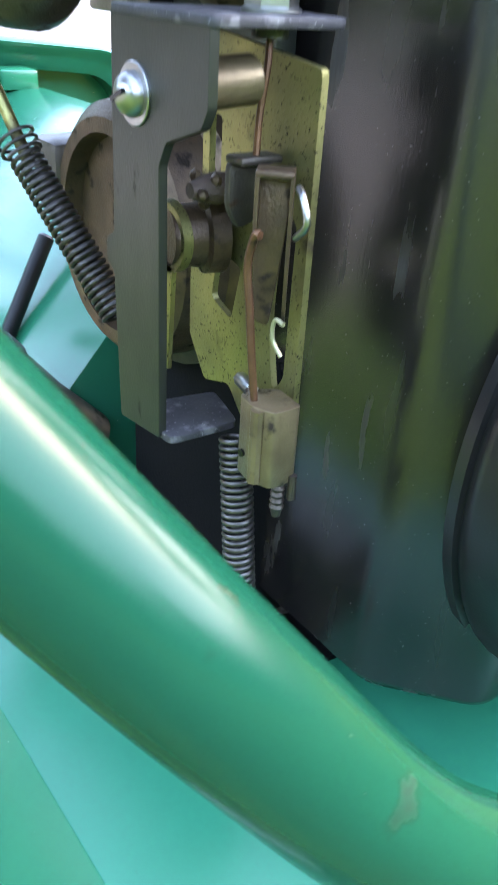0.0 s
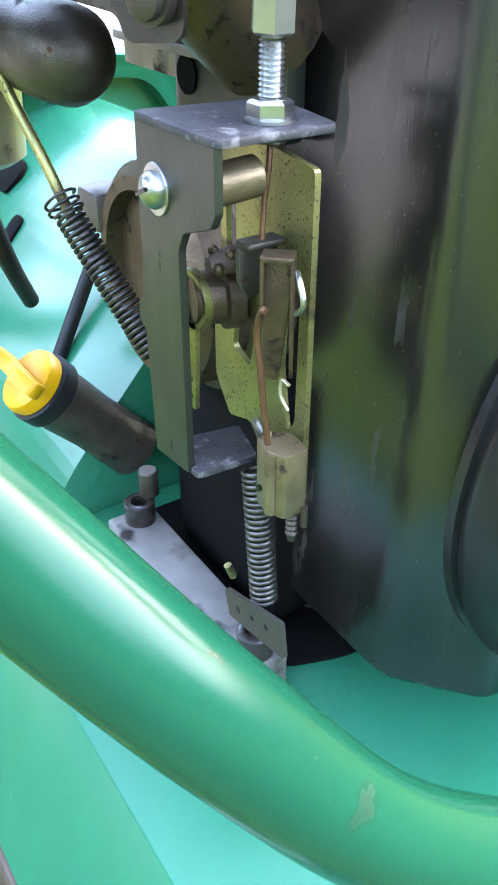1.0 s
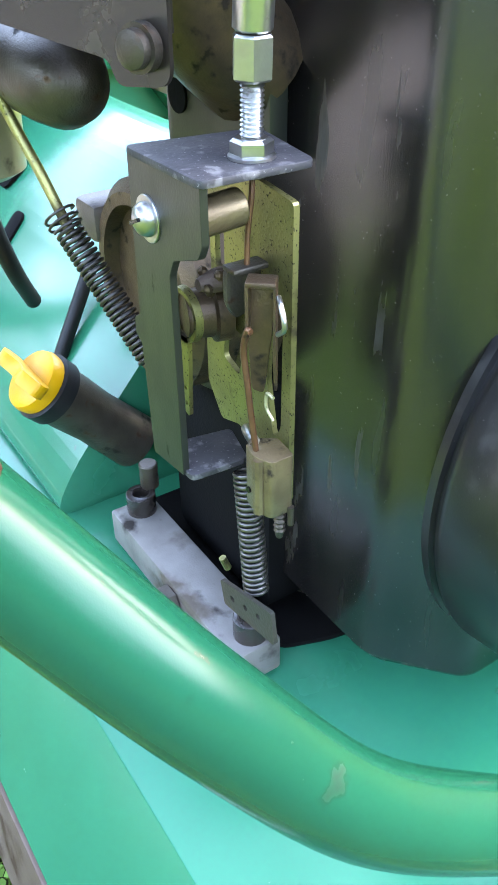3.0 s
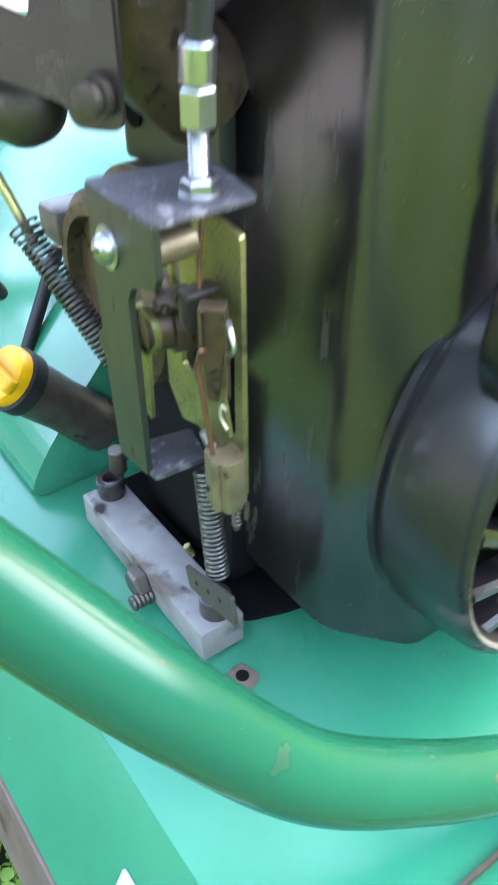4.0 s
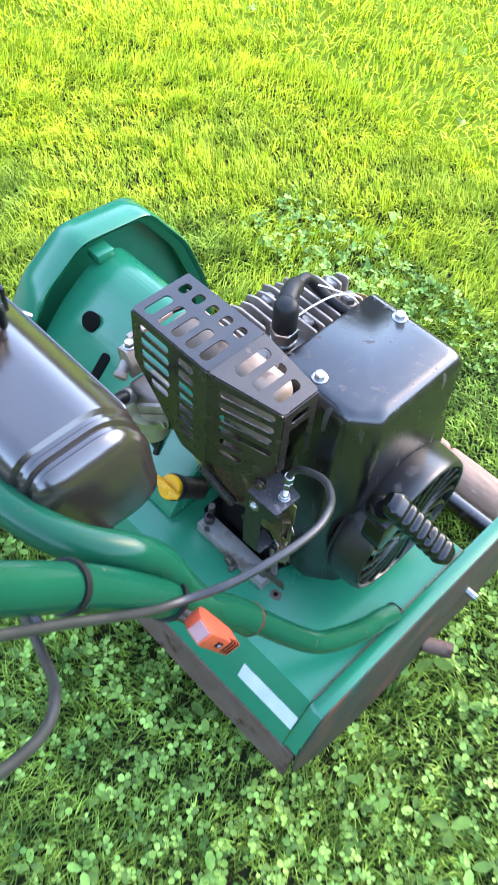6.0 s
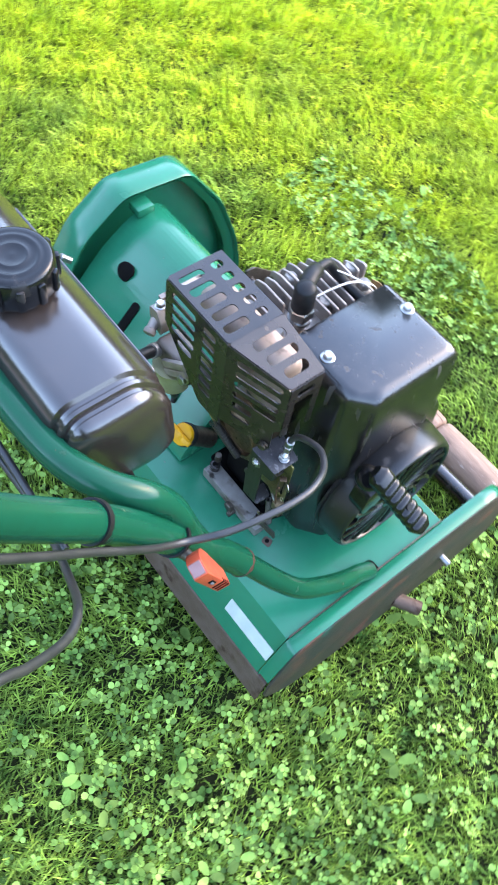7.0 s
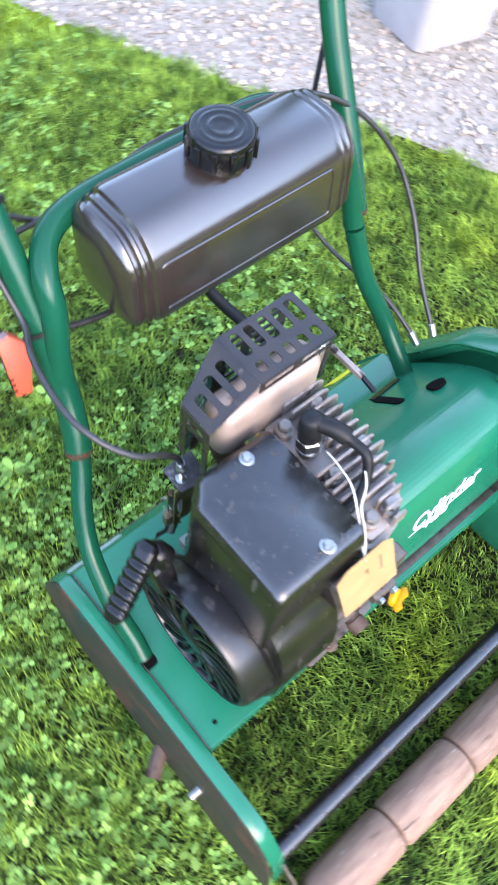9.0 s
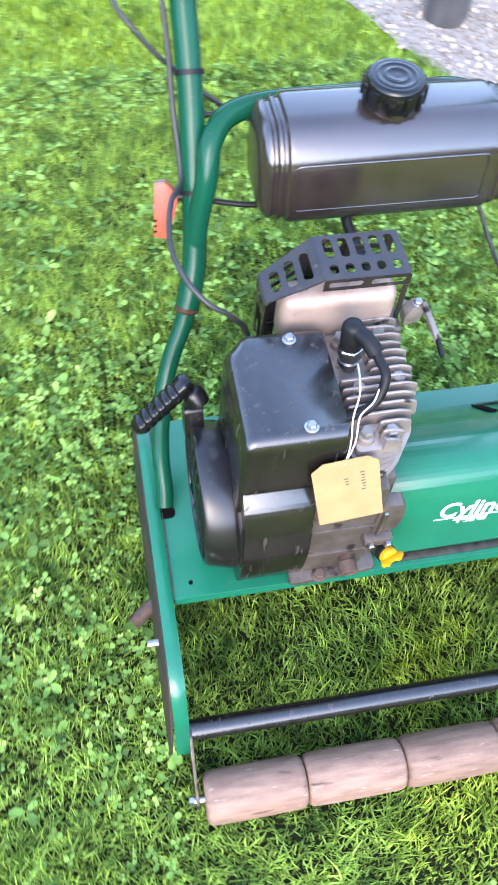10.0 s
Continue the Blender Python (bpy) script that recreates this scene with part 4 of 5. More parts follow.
# finned cylinder and head
head = part("cylinder_head", prism(rounded([(0.172, 0.022), (0.203, 0.023), (0.226, 0.043), (0.236, 0.085), (0.238, 0.16), (0.172, 0.162)], 0.006), "z", 0.38, 0.448, 0.002), ALU_FIN, mower, "cast aluminium cylinder head with cooling fins", 35)
for k in range(5):
    part("cylinder_fin", prism(rounded([(0.169, 0.018), (0.207, 0.019), (0.232, 0.04), (0.243, 0.085), (0.246, 0.15), (0.238, 0.164), (0.169, 0.166)], 0.008), "z", 0.388 + 0.012 * k, 0.3905 + 0.012 * k, 0.0006), ALU_FIN, head)
for k in range(15):
    y = 0.022 + 0.01 * k
    x0 = 0.17
    if 0.096 < y < 0.138:
        x0 = 0.203
    elif y > 0.138 or y < 0.044:
        x0 = 0.196
    x1 = 0.245 - 0.003 * (k % 2) - 0.035 * max(0.0, (0.085 - y) / 0.065) ** 1.6
    part("cooling_fin", prism(rounded([(x0, 0.446), (x1 + 0.003, 0.44), (x1, 0.462), (x1 - 0.012, 0.4665), (x0, 0.4655)], 0.003, 3), "y", y - 0.0013, y + 0.0013, 0.0005, 1), ALU_FIN, head)
for x, y in ((0.184, 0.147), (0.183, 0.036), (0.223, 0.148), (0.229, 0.092), (0.206, 0.034), (0.187, 0.085)):
    part("head_bolt", hexhead((x, y, 0.455), (0, 0, 1), 0.0068, 0.009, 0.0082), ALU_BAR, head, "", 30)
    part("bolt_boss", rod((x, y, 0.446), (x, y, 0.4555), 0.0088, 20, 0.0005), ALU_FIN, head)

# spark plug, boot and lead
pb = Vector((0.186, 0.117, 0.453))
pt = Vector((-0.06, 0.1, 1)).normalized()
plug = part("spark_plug", turned(pb, pb + pt * 0.026, [(0, 0.0085), (0.3, 0.0085), (0.3, 0.0115), (0.42, 0.0115), (0.42, 0.0095), (0.5, 0.0095)], 24), STEEL, mower, "spark plug with bright hexagon", 40)
part("plug_hex", turned(pb + pt * 0.014, pb + pt * 0.028, [(0, 0.0112), (0.08, 0.0122), (0.9, 0.0122), (1, 0.011)], 6), STEEL, plug, "", 20)
part("plug_boot", turned(pb + pt * 0.027, pb + pt * 0.06, [(0, 0.0095), (0.05, 0.0108), (0.6, 0.0108), (0.85, 0.0102), (0.95, 0.0082), (1, 0.0045)], 24), RUBBER, plug, "black rubber boot", 50)
pe = pb + pt * 0.05
lead = part("boot_elbow", sweep([pe, pe + Vector((0.006, -0.008, 0.001)), pe + Vector((0.012, -0.019, 0.0)), pe + Vector((0.0165, -0.028, -0.004))], 0.0082, 14), RUBBER, plug, "", 60)
part("ignition_lead", sweep([pe + Vector((0.012, -0.019, 0.0)), pe + Vector((0.018, -0.032, -0.006)), (0.204, 0.073, 0.492), (0.198, 0.062, 0.476), (0.184, 0.055, 0.466), (0.165, 0.052, 0.462)], 0.0048, 12), RUBBER, mower, "black ignition lead", 60)

# ---- exhaust and its guard ----
muf = part("muffler", box(0.126, 0.244, 0.163, 0.199, 0.431, 0.499, 0.013, 4), MUFFLER, mower, "heat-stained pale brown muffler shell", 40)
part("exhaust_pipe", sweep([(0.15, 0.158, 0.395), (0.149, 0.172, 0.408), (0.147, 0.18, 0.424), (0.146, 0.182, 0.44)], 0.0165, 20), BROWNED, muf, "rusty exhaust pipe stub", 60)
guard = part("muffler_guard", box(0.12, 0.13, 0.199, 0.2012, 0.41, 0.43, 0.0004), GUARD, mower, "black perforated steel muffler guard, scorched in places")
T = 0.0013
# upper sheet
holes = [slot(0.0125 + 0.0155 * k, 0.0175, 0.0092, 0.025) for k in range(5)] + [slot(0.0125 + 0.0155 * k, 0.0445, 0.0085, 0.0115) for k in range(5)]
pierced("guard_top", rounded([(0, 0), (0.086, 0), (0.086, 0.058), (0, 0.058)], 0.003), holes, T, frame_of((0.164, 0.225, 0.5215), (1, 0, 0), (0, -1, 0)), GUARD, guard)
# sloping upper sheet
holes = [slot(0.013, 0.034, 0.0095, 0.034), slot(0.029, 0.0365, 0.0095, 0.032), slot(0.045, 0.04, 0.0095, 0.025)]
pierced("guard_slope", rounded([(0, 0.0), (0.0585, 0.0245), (0.0585, 0.062), (0, 0.058)], 0.003), holes, T, frame_of((0.164, 0.225, 0.5215), (-0.056, 0, -0.0195), (0, -1, 0)), GUARD, guard)
# rear sheets
holes = [slot(0.060, 0.0115 + 0.0128 * k, 0.034, 0.0078) for k in range(4)] + [slot(0.024, 0.0115 + 0.0128 * k, 0.018, 0.0078) for k in range(7)] + [slot(0.056, 0.0115 + 0.0128 * 4, 0.022, 0.0078)]
pierced("guard_rear", rounded([(0.0, 0.0), (0.086, 0.0), (0.086, 0.052), (0.03, 0.112), (0.0, 0.112)], 0.003), holes, T, frame_of((0.164, 0.2252, 0.5210), (1, 0, 0), (0, 0, -1)) @ Matrix.Diagonal((1, 1.06, 1, 1)), GUARD, guard)
wl = math.hypot(0.056, 0.0245)
holes = [[(u, v + 0.2 * (u - 0.03)) for u, v in slot(*q, 7)] for q in [(0.0325, 0.0195 + 0.0138 * k, 0.045, 0.0082) for k in range(4)] + [(0.0215, 0.0755, 0.02, 0.008), (0.021, 0.089, 0.02, 0.0075)]]
pierced("guard_corner", rounded([(0, 0), (wl, 0.0185), (wl, 0.078), (0.0545, 0.083), (0.0545, 0.1135), (0.0395, 0.1145), (0.0375, 0.1095), (0.0, 0.104)], [0.002, 0.002, 0.004, 0.003, 0.004, 0.003, 0.002, 0.003], 4), holes, T, frame_of((0.164, 0.2252, 0.5210), (-0.056, -0.0245, 0), (0, 0, -1)) @ Matrix.Diagonal((1, 1.06, 1, 1)), GUARD, guard)
# near end and front lip
pierced("guard_end", [(0, 0), (0.0365, 0), (0.0365, 0.074), (0.03, 0.074), (0.03, 0.024), (0.008, 0.024), (0.008, 0.074), (0, 0.074)], [slot(0.0185, 0.0125, 0.02, 0.009)], T, frame_of((0.108, 0.2005, 0.5015), (0, -1, 0), (0, 0, -1)), GUARD, guard)
pierced("guard_lip", [(0, 0), (0.086, 0), (0.086, 0.0135), (0, 0.0135)], [slot(0.022, 0.0065, 0.034, 0.0075), slot(0.064, 0.0065, 0.034, 0.0075)], T, frame_of((0.164, 0.167, 0.5215), (1, 0, 0), (0, 0, -1)), GUARD, guard)
part("guard_strut", box(0.245, 0.2505, 0.1675, 0.1695, 0.455, 0.505, 0.0004), GUARD, guard)
part("guard_bolt", turned((0.1186, 0.2068, 0.4085), (0.1163, 0.2122, 0.4085), [(0, 0.0046), (0.1, 0.0051), (0.55, 0.0051), (0.55, 0.0041), (0.9, 0.0039), (1, 0.0028)], 22), DARK_STEEL, guard, "dark slotted screw", 40)

# ---- carburettor ----
carb = part("carburettor", box(0.233, 0.274, 0.19, 0.219, 0.3815, 0.408, 0.005, 3), ALU, mower, "cast aluminium carburettor", 40)
part("float_bowl", turned((0.2545, 0.21, 0.349), (0.2545, 0.21, 0.383), [(0, 0.013), (0.08, 0.0178), (0.88, 0.0192), (0.9, 0.0212), (1, 0.0212)], 32), CREAM, carb, "cream-yellow float bowl", 40)
part("bowl_nut", hexhead((0.2545, 0.21, 0.349), (0, 0, -1), 0.0062, 0.007), COPPER, carb, "brass bowl nut")
part("drain_hose", sweep([(0.2545, 0.21, 0.343), (0.254, 0.208, 0.328), (0.262, 0.201, 0.307), (0.28, 0.19, 0.285)], 0.0036, 12), RUBBER, carb, "black rubber drain hose", 60)
part("choke_rod", rod((0.2885, 0.182, 0.244), (0.2968, 0.152, 0.292), 0.0034, 14, 0.001), RUBBER, carb, "black rod behind the filler")
part("intake_elbow", turned((0.262, 0.204, 0.394), (0.176, 0.197, 0.389), [(0, 0.0135), (0.75, 0.0138), (0.88, 0.0128), (0.95, 0.0098), (1, 0.004)], 28), DARK_STEEL, carb, "sooty dark intake pipe with a domed end", 50)
# two cast ribs over the bowl, the clamp ear and its bolt
for x0, x1, z0, z1 in ((0.2545, 0.2245, 0.392, 0.4155), (0.2505, 0.221, 0.383, 0.4075)):
    way = (Vector((x1, 0.2195, z1)) - Vector((x0, 0.2225, z0)))
    part("casting_rib", box(0, way.length, -0.003, 0.003, -0.0042, 0.0042, 0.0014, 2, frame_of((x0, 0.2215, z0), way, (0, 1, 0))), ALU_FIN, carb, "bright cast rib", 30)
part("clamp_ear", rod((0.226, 0.212, 0.3965), (0.2245, 0.2195, 0.398), 0.0085, 22, 0.0012), BLACK_PLAIN, carb, "dark clamp ear")
part("carb_bolt", hexhead((0.2245, 0.2195, 0.398), (-0.15, 1, 0.1), 0.0056, 0.0055, 0.0068), STEEL, carb)
# linkage lugs
lug = part("linkage_block", prism(rounded([(0.276, 0.403), (0.293, 0.409), (0.296, 0.43), (0.284, 0.433), (0.275, 0.42)], 0.003), "y", 0.197, 0.211, 0.0015), ALU_FIN, carb, "pale cast linkage block", 30)
part("linkage_knob", turned((0.287, 0.209, 0.416), (0.2805, 0.2225, 0.4095), [(0, 0.0052), (0.6, 0.0052), (0.7, 0.0064), (0.95, 0.0062), (1, 0.0052)], 18), ALU_FIN, lug)
part("linkage_bolt", hexhead((0.288, 0.203, 0.432), (0.1, 0, 1), 0.005, 0.005, 0.006), STEEL, lug)
part("hose_spigot", turned((0.271, 0.211, 0.3905), (0.2675, 0.228, 0.4), [(0, 0.0062), (0.3, 0.0062), (0.4, 0.0078), (1, 0.0078)], 20), ALU_BAR, carb)
part("choke_lever", prism(rounded([(0.290, 0.432), (0.295, 0.434), (0.2965, 0.438), (0.291, 0.437)], 0.001), "y", 0.15, 0.2, 0.0005), ALU_FIN, carb, "pale choke lever")
part("lever_tip", rod((0.2935, 0.15, 0.435), (0.2935, 0.132, 0.431), 0.0028, 12, 0.0008), BLACK_PLAIN, carb)


# ---- governor bracket and linkage ----
brk = part("governor_bracket", prism(rounded([(0.1295, 0.386), (0.096, 0.386), (0.096, 0.372), (0.098, 0.3685), (0.1095, 0.3645), (0.112, 0.36), (0.112, 0.301), (0.1295, 0.299), (0.131, 0.334), (0.1342, 0.336), (0.1338, 0.341), (0.1305, 0.343)], 0.0008, 3), "y", 0.2065, 0.2085, 0.0004), BRACKET, mower, "olive-grey folded steel governor bracket", 12)
part("bracket_top", prism(rounded([(0.0952, 0.2091), (0.1299, 0.2091), (0.125, 0.174), (0.0945, 0.1795)], 0.0025, 3), "z", 0.3845, 0.3865, 0.0005), DUSTY, brk, "dusty dark folded top", 30)
part("bracket_foot", prism(rounded([(0.1085, 0.2078), (0.127, 0.2078), (0.123, 0.186), (0.1075, 0.19)], 0.002, 3), "z", 0.3005, 0.3025, 0.0004), DUSTY, brk, "dusty dark folded foot", 30)
pierced("back_plate", rounded([(0.0, 0.0), (0.0335, -0.004), (0.037, 0.0), (0.037, 0.034), (0.041, 0.045), (0.041, 0.064), (0.034, 0.074), (0.024, 0.071), (0.018, 0.0775), (0.010, 0.074), (0.0045, 0.084), (0.0, 0.084)], 0.0015, 3), [rounded([(0.0035, 0.028), (0.0095, 0.026), (0.0105, 0.05), (0.0075, 0.066), (0.004, 0.062)], 0.002, 3), rounded([(0.021, 0.042), (0.030, 0.040), (0.032, 0.052), (0.024, 0.055)], 0.0015, 3), rounded([(0.03, 0.012), (0.0345, 0.012), (0.0345, 0.026), (0.03, 0.026)], 0.001, 2)], 0.0016, frame_of((0.0925, 0.186, 0.3785), (1, 0, 0), (0, 0, -1)), ZINC, brk, "yellow zinc plated plate, oily and pitted")
part("spacer", rod((0.1055, 0.1925, 0.3755), (0.1055, 0.207, 0.3745), 0.0045, 22, 0.0005), OILY, brk, "brass-brown steel spacer")
screw = part("bracket_screw", turned((0.1205, 0.2085, 0.3715), (0.1205, 0.2125, 0.3715), [(0, 0.0042), (0.35, 0.0042), (0.7, 0.0034), (0.92, 0.0019), (1, 0.0006)], 24), STEEL, brk, "bright slotted screw on a washer", 50)
part("washer", rod((0.1205, 0.2083, 0.3715), (0.1205, 0.2091, 0.3715), 0.0058, 26, 0.0002), STEEL, screw)
part("screw_slot", box(-0.0024, 0.0024, 0.2110, 0.2127, -0.00045, 0.00045, 0, m=Matrix.Translation((0.1205, 0, 0.3715)) @ pose(0, 0, 0, 0, 25, 0)), BLACK_PLAIN, screw)

# cable adjuster
ax, ay = 0.1035, 0.1905
adj = part("cable_adjuster", hexhead((ax, ay, 0.3866), (0, 0, 1), 0.0049, 0.0042, 0.0054), STEEL, brk, "zinc plated adjuster with lock nut", 25)
part("adjuster_stud", turned((ax, ay, 0.389), (ax - 0.0004, ay, 0.403), [(k / 28, 0.0027 if k % 2 else 0.0022) for k in range(29)], 18), STEEL, adj, "", 60)
part("adjuster_sleeve", turned((ax - 0.0004, ay, 0.4025), (ax - 0.0008, ay, 0.4115), [(0, 0.004), (0.06, 0.0046), (0.94, 0.0046), (1, 0.004)], 6), STEEL, adj, "hexagonal zinc sleeve", 20)
part("adjuster_boss", rod((ax, ay, 0.3825), (ax, ay, 0.3846), 0.0034, 16), DUSTY, adj)
part("inner_wire", sweep([(ax, ay, 0.384), (ax - 0.0012, ay + 0.001, 0.378), (ax - 0.001, ay + 0.002, 0.370), (ax - 0.0018, ay + 0.003, 0.361)], 0.0007, 8), COPPER, adj, "rusty inner cable wire")

# channel lever, its pin and the hooked rods
turn = Matrix.Translation((0.0955, 0.1935, 0)) @ pose(0, 0, 0, 0, 0, 48) @ Matrix.Diagonal((0.52, 0.85, 1, 1)) @ Matrix.Translation((-0.0935, -0.1935, 0))
bm = prism(rounded([(0.0985, 0.3608), (0.0868, 0.3615), (0.0885, 0.348), (0.0925, 0.3305), (0.0985, 0.3315), (0.1, 0.345)], 0.0016, 4), "y", 0.1915, 0.193, 0.0004)
bm.transform(turn)
chan = part("channel_lever", bm, BROWNED, brk, "dark oily channel-shaped lever", 30)
for bm in (prism(rounded([(0.1915, 0.3612), (0.1972, 0.3612), (0.1972, 0.349), (0.1955, 0.3465), (0.1915, 0.3475)], 0.0012, 3), "x", 0.0985, 0.1002, 0.0004), prism(rounded([(0.1915, 0.3615), (0.1972, 0.3615), (0.1962, 0.342), (0.1935, 0.3315), (0.1915, 0.3315)], 0.0012, 3), "x", 0.0862, 0.0876, 0.0004, 2), box(0.0862, 0.1002, 0.1905, 0.1974, 0.3602, 0.3618, 0.0006)):
    bm.transform(turn)
    part("channel_flange", bm, BROWNED, chan, "", 30)
second = part("second_lever", prism(rounded([(0.188, 0.3625), (0.198, 0.3615), (0.198, 0.353), (0.1955, 0.3485), (0.188, 0.351)], 0.0015, 3), "x", 0.1035, 0.1053, 0.0005), DARK_STEEL, chan, "dark rust-stained lever plate", 30)
part("lever_cap", box(0.1, 0.1055, 0.188, 0.198, 0.3612, 0.3628, 0.0006), DARK_STEEL, second)
nut = part("pivot_nut", turned((0.1165, 0.188, 0.3535), (0.1165, 0.1985, 0.3535), [(0, 0.003), (0.4, 0.0033), (0.7, 0.0028), (1, 0.0016)], 14), RUST, chan, "greasy rusted pivot nut", 40)
for k in range(5):
    a = 2.4 * k
    part("grease_lump", turned((0.1165 + 0.0025 * math.cos(a), 0.191 + 0.0012 * k, 0.3535 + 0.0026 * math.sin(a)), (0.1168 + 0.0032 * math.cos(a), 0.1935 + 0.0012 * k, 0.3535 + 0.0034 * math.sin(a)), [(0, 0.0005), (0.3, 0.0013), (0.7, 0.0014), (1, 0.0005)], 9), BROWNED, nut)
part("copper_rod", sweep([(0.0925, 0.1985, 0.3505), (0.0938, 0.1987, 0.3502), (0.0958, 0.1985, 0.344), (0.0952, 0.198, 0.336), (0.0945, 0.1975, 0.327), (0.0938, 0.1965, 0.3155)], 0.00085, 10), COPPER, chan, "copper-brown hooked rod", 60)
part("spring_clip", sweep([(0.0885, 0.1935, 0.3595), (0.0855, 0.195, 0.3588), (0.0832, 0.1955, 0.3545), (0.0872, 0.1945, 0.351)], 0.0007, 8, n=3), STEEL, chan, "bright bent clip", 60)
part("small_hook", sweep([(0.0875, 0.1955, 0.3275), (0.0898, 0.196, 0.3305), (0.0895, 0.196, 0.3345), (0.0868, 0.196, 0.3345)], 0.00045, 8), CREAM, chan, "", 60)
ringc = (0.1250, 0.1985, 0.342)
eye = part("eye_washer", turned((ringc[0], 0.1968, ringc[2]), (ringc[0], 0.1990, ringc[2]), [(0, 0.0062), (0, 0.0078), (1, 0.0076), (1, 0.0062), (0, 0.0062)], 32, None, False), ZINC, brk, "zinc ring with a drilled arm", 30)
part("eye_core", turned((ringc[0] - 0.003, 0.187, ringc[2]), (ringc[0], 0.1984, ringc[2]), [(0, 0.0085), (0.35, 0.0085), (0.4, 0.007), (0.8, 0.0066), (0.93, 0.0063), (1, 0.0058)], 28), BROWNED, eye, "", 40)
pierced("eye_arm", rounded([(-0.0022, 0.006), (0.0022, 0.006), (0.0026, 0.0305), (-0.0004, 0.0315)], 0.001, 3), [slot(0.001, 0.0225, 0.0013, 0.0013), slot(0.0011, 0.0275, 0.0013, 0.0013)], 0.0012, frame_of((ringc[0] - 0.0005, 0.1984, ringc[2]), (1, 0, 0), (0.02, 0, -1)), ZINC, eye, "", 0.0001)
bar = part("clamp_barrel", prism(rounded([(0.0865, 0.1895), (0.0955, 0.1885), (0.0985, 0.1935), (0.0975, 0.1975), (0.092, 0.1985), (0.0865, 0.1965)], 0.0012, 3), "z", 0.2972, 0.3155, 0.0007), OILY, brk, "worn olive steel clamp block", 30)
part("barrel_ridge", rod((0.0905, 0.1978, 0.2977), (0.0905, 0.1978, 0.315), 0.0016, 10), OILY, bar)
part("barrel_dent", rod((0.0945, 0.1982, 0.303), (0.0945, 0.1988, 0.303), 0.0009, 10), BLACK_PLAIN, bar)
part("threaded_end", turned((0.0885, 0.1925, 0.298), (0.0885, 0.1925, 0.288), [(k / 12, 0.0017 if k % 2 else 0.0013) for k in range(11)] + [(1, 0.001)], 12), DARK_STEEL, bar)
part("threaded_end", rod((0.0863, 0.1905, 0.299), (0.0863, 0.1905, 0.293), 0.0010, 10), DARK_STEEL, bar)
part("solder", sweep([(0.1035, 0.193, 0.3155), (0.1, 0.1945, 0.3165), (0.096, 0.1955, 0.3165)], 0.0016, 7), STEEL, bar, "rough bright bead", 60)

# springs
part("return_spring", coil((0.1048, 0.1925, 0.3005), (0.0972, 0.1945, 0.2605), 0.0034, 0.00065, 24), SPRING, mower, "close-wound steel return spring", 60)
part("spring_hook", sweep([(0.0975, 0.197, 0.262), (0.094, 0.1985, 0.2595), (0.0925, 0.199, 0.2555), (0.0955, 0.1985, 0.2535)], 0.0007, 8), SPRING, mower, "", 60)
pierced("governor_arm", rounded([(-0.0045, -0.005), (0.0045, -0.005), (0.006, 0.0235), (-0.0055, 0.0225)], 0.001, 3), [slot(0, 0.001, 0.0022, 0.0022), slot(0.0005, 0.0085, 0.002, 0.002), slot(0.001, 0.0155, 0.002, 0.002)], 0.0014, frame_of((0.1028, 0.1995, 0.2565), (0.25, 0.0, 0.97), (-0.95, 0, 0.12)), GREEN_DIRTY, mower, "grey-green strip with drilled holes")
arm = [o for o in mower.children if o.name == "governor_arm"][0]
part("brass_pin", rod((0.1108, 0.196, 0.2605), (0.1115, 0.1975, 0.265), 0.0012, 10), ZINC, arm)
part("governor_spring", coil((0.1885, 0.2035, 0.3475), (0.1605, 0.192, 0.3105), 0.0041, 0.0007, 26), DARK_SPRING, mower, "dark coil governor spring", 60)
part("spring_tail", coil((0.192, 0.2045, 0.352), (0.1885, 0.2035, 0.3475), 0.0052, 0.0005, 2.5), DARK_SPRING, mower, "", 60)
part("governor_rod", sweep([(0.1865, 0.203, 0.3455), (0.1965, 0.2065, 0.363), (0.206, 0.21, 0.378), (0.2095, 0.214, 0.392), (0.2105, 0.2165, 0.412)], 0.0017, 10), ZINC, mower, "yellow zinc governor rod", 60)

# mounting bar under the engine
blk = part("mounting_bar", box(0.1095, 0.207, 0.176, 0.1955, 0.2022, 0.218, 0.0012), ALU_BAR, mower, "bright milled aluminium mounting bar", 30)
for x in (0.2, 0.117):
    part("socket_screw", turned((x, 0.184, 0.2178), (x, 0.184, 0.227), [(0, 0.0062), (0.95, 0.0062), (1, 0.0056), (1, 0.0036), (0.5, 0.0034), (0.45, 0.0005)], 24), GUARD, blk, "dark socket head screw", 40)
part("socket_stud", rod((0.203, 0.178, 0.226), (0.203, 0.178, 0.238), 0.004, 14, 0.0006), DARK_STEEL, blk)
part("bar_bolt", hexhead((0.153, 0.1955, 0.2105), (0, 1, 0), 0.0068, 0.0058), DARK_STEEL, blk, "dull hexagon bolt")
part("bar_stud", turned((0.147, 0.1955, 0.207), (0.147, 0.205, 0.207), [(k / 10, 0.0034 if k % 2 else 0.0029) for k in range(11)], 14), DARK_STEEL, blk)

# thin black plate: the engine's contact shadow laid on the deck as colour
part("engine_base", prism(rounded([(0.108, 0.12), (0.11, 0.15), (0.118, 0.172), (0.222, 0.174), (0.222, 0.12)], 0.006), "z", 0.2004, 0.2024), SHADE_BLACK, mower, "black plate painting the contact shade under the engine")

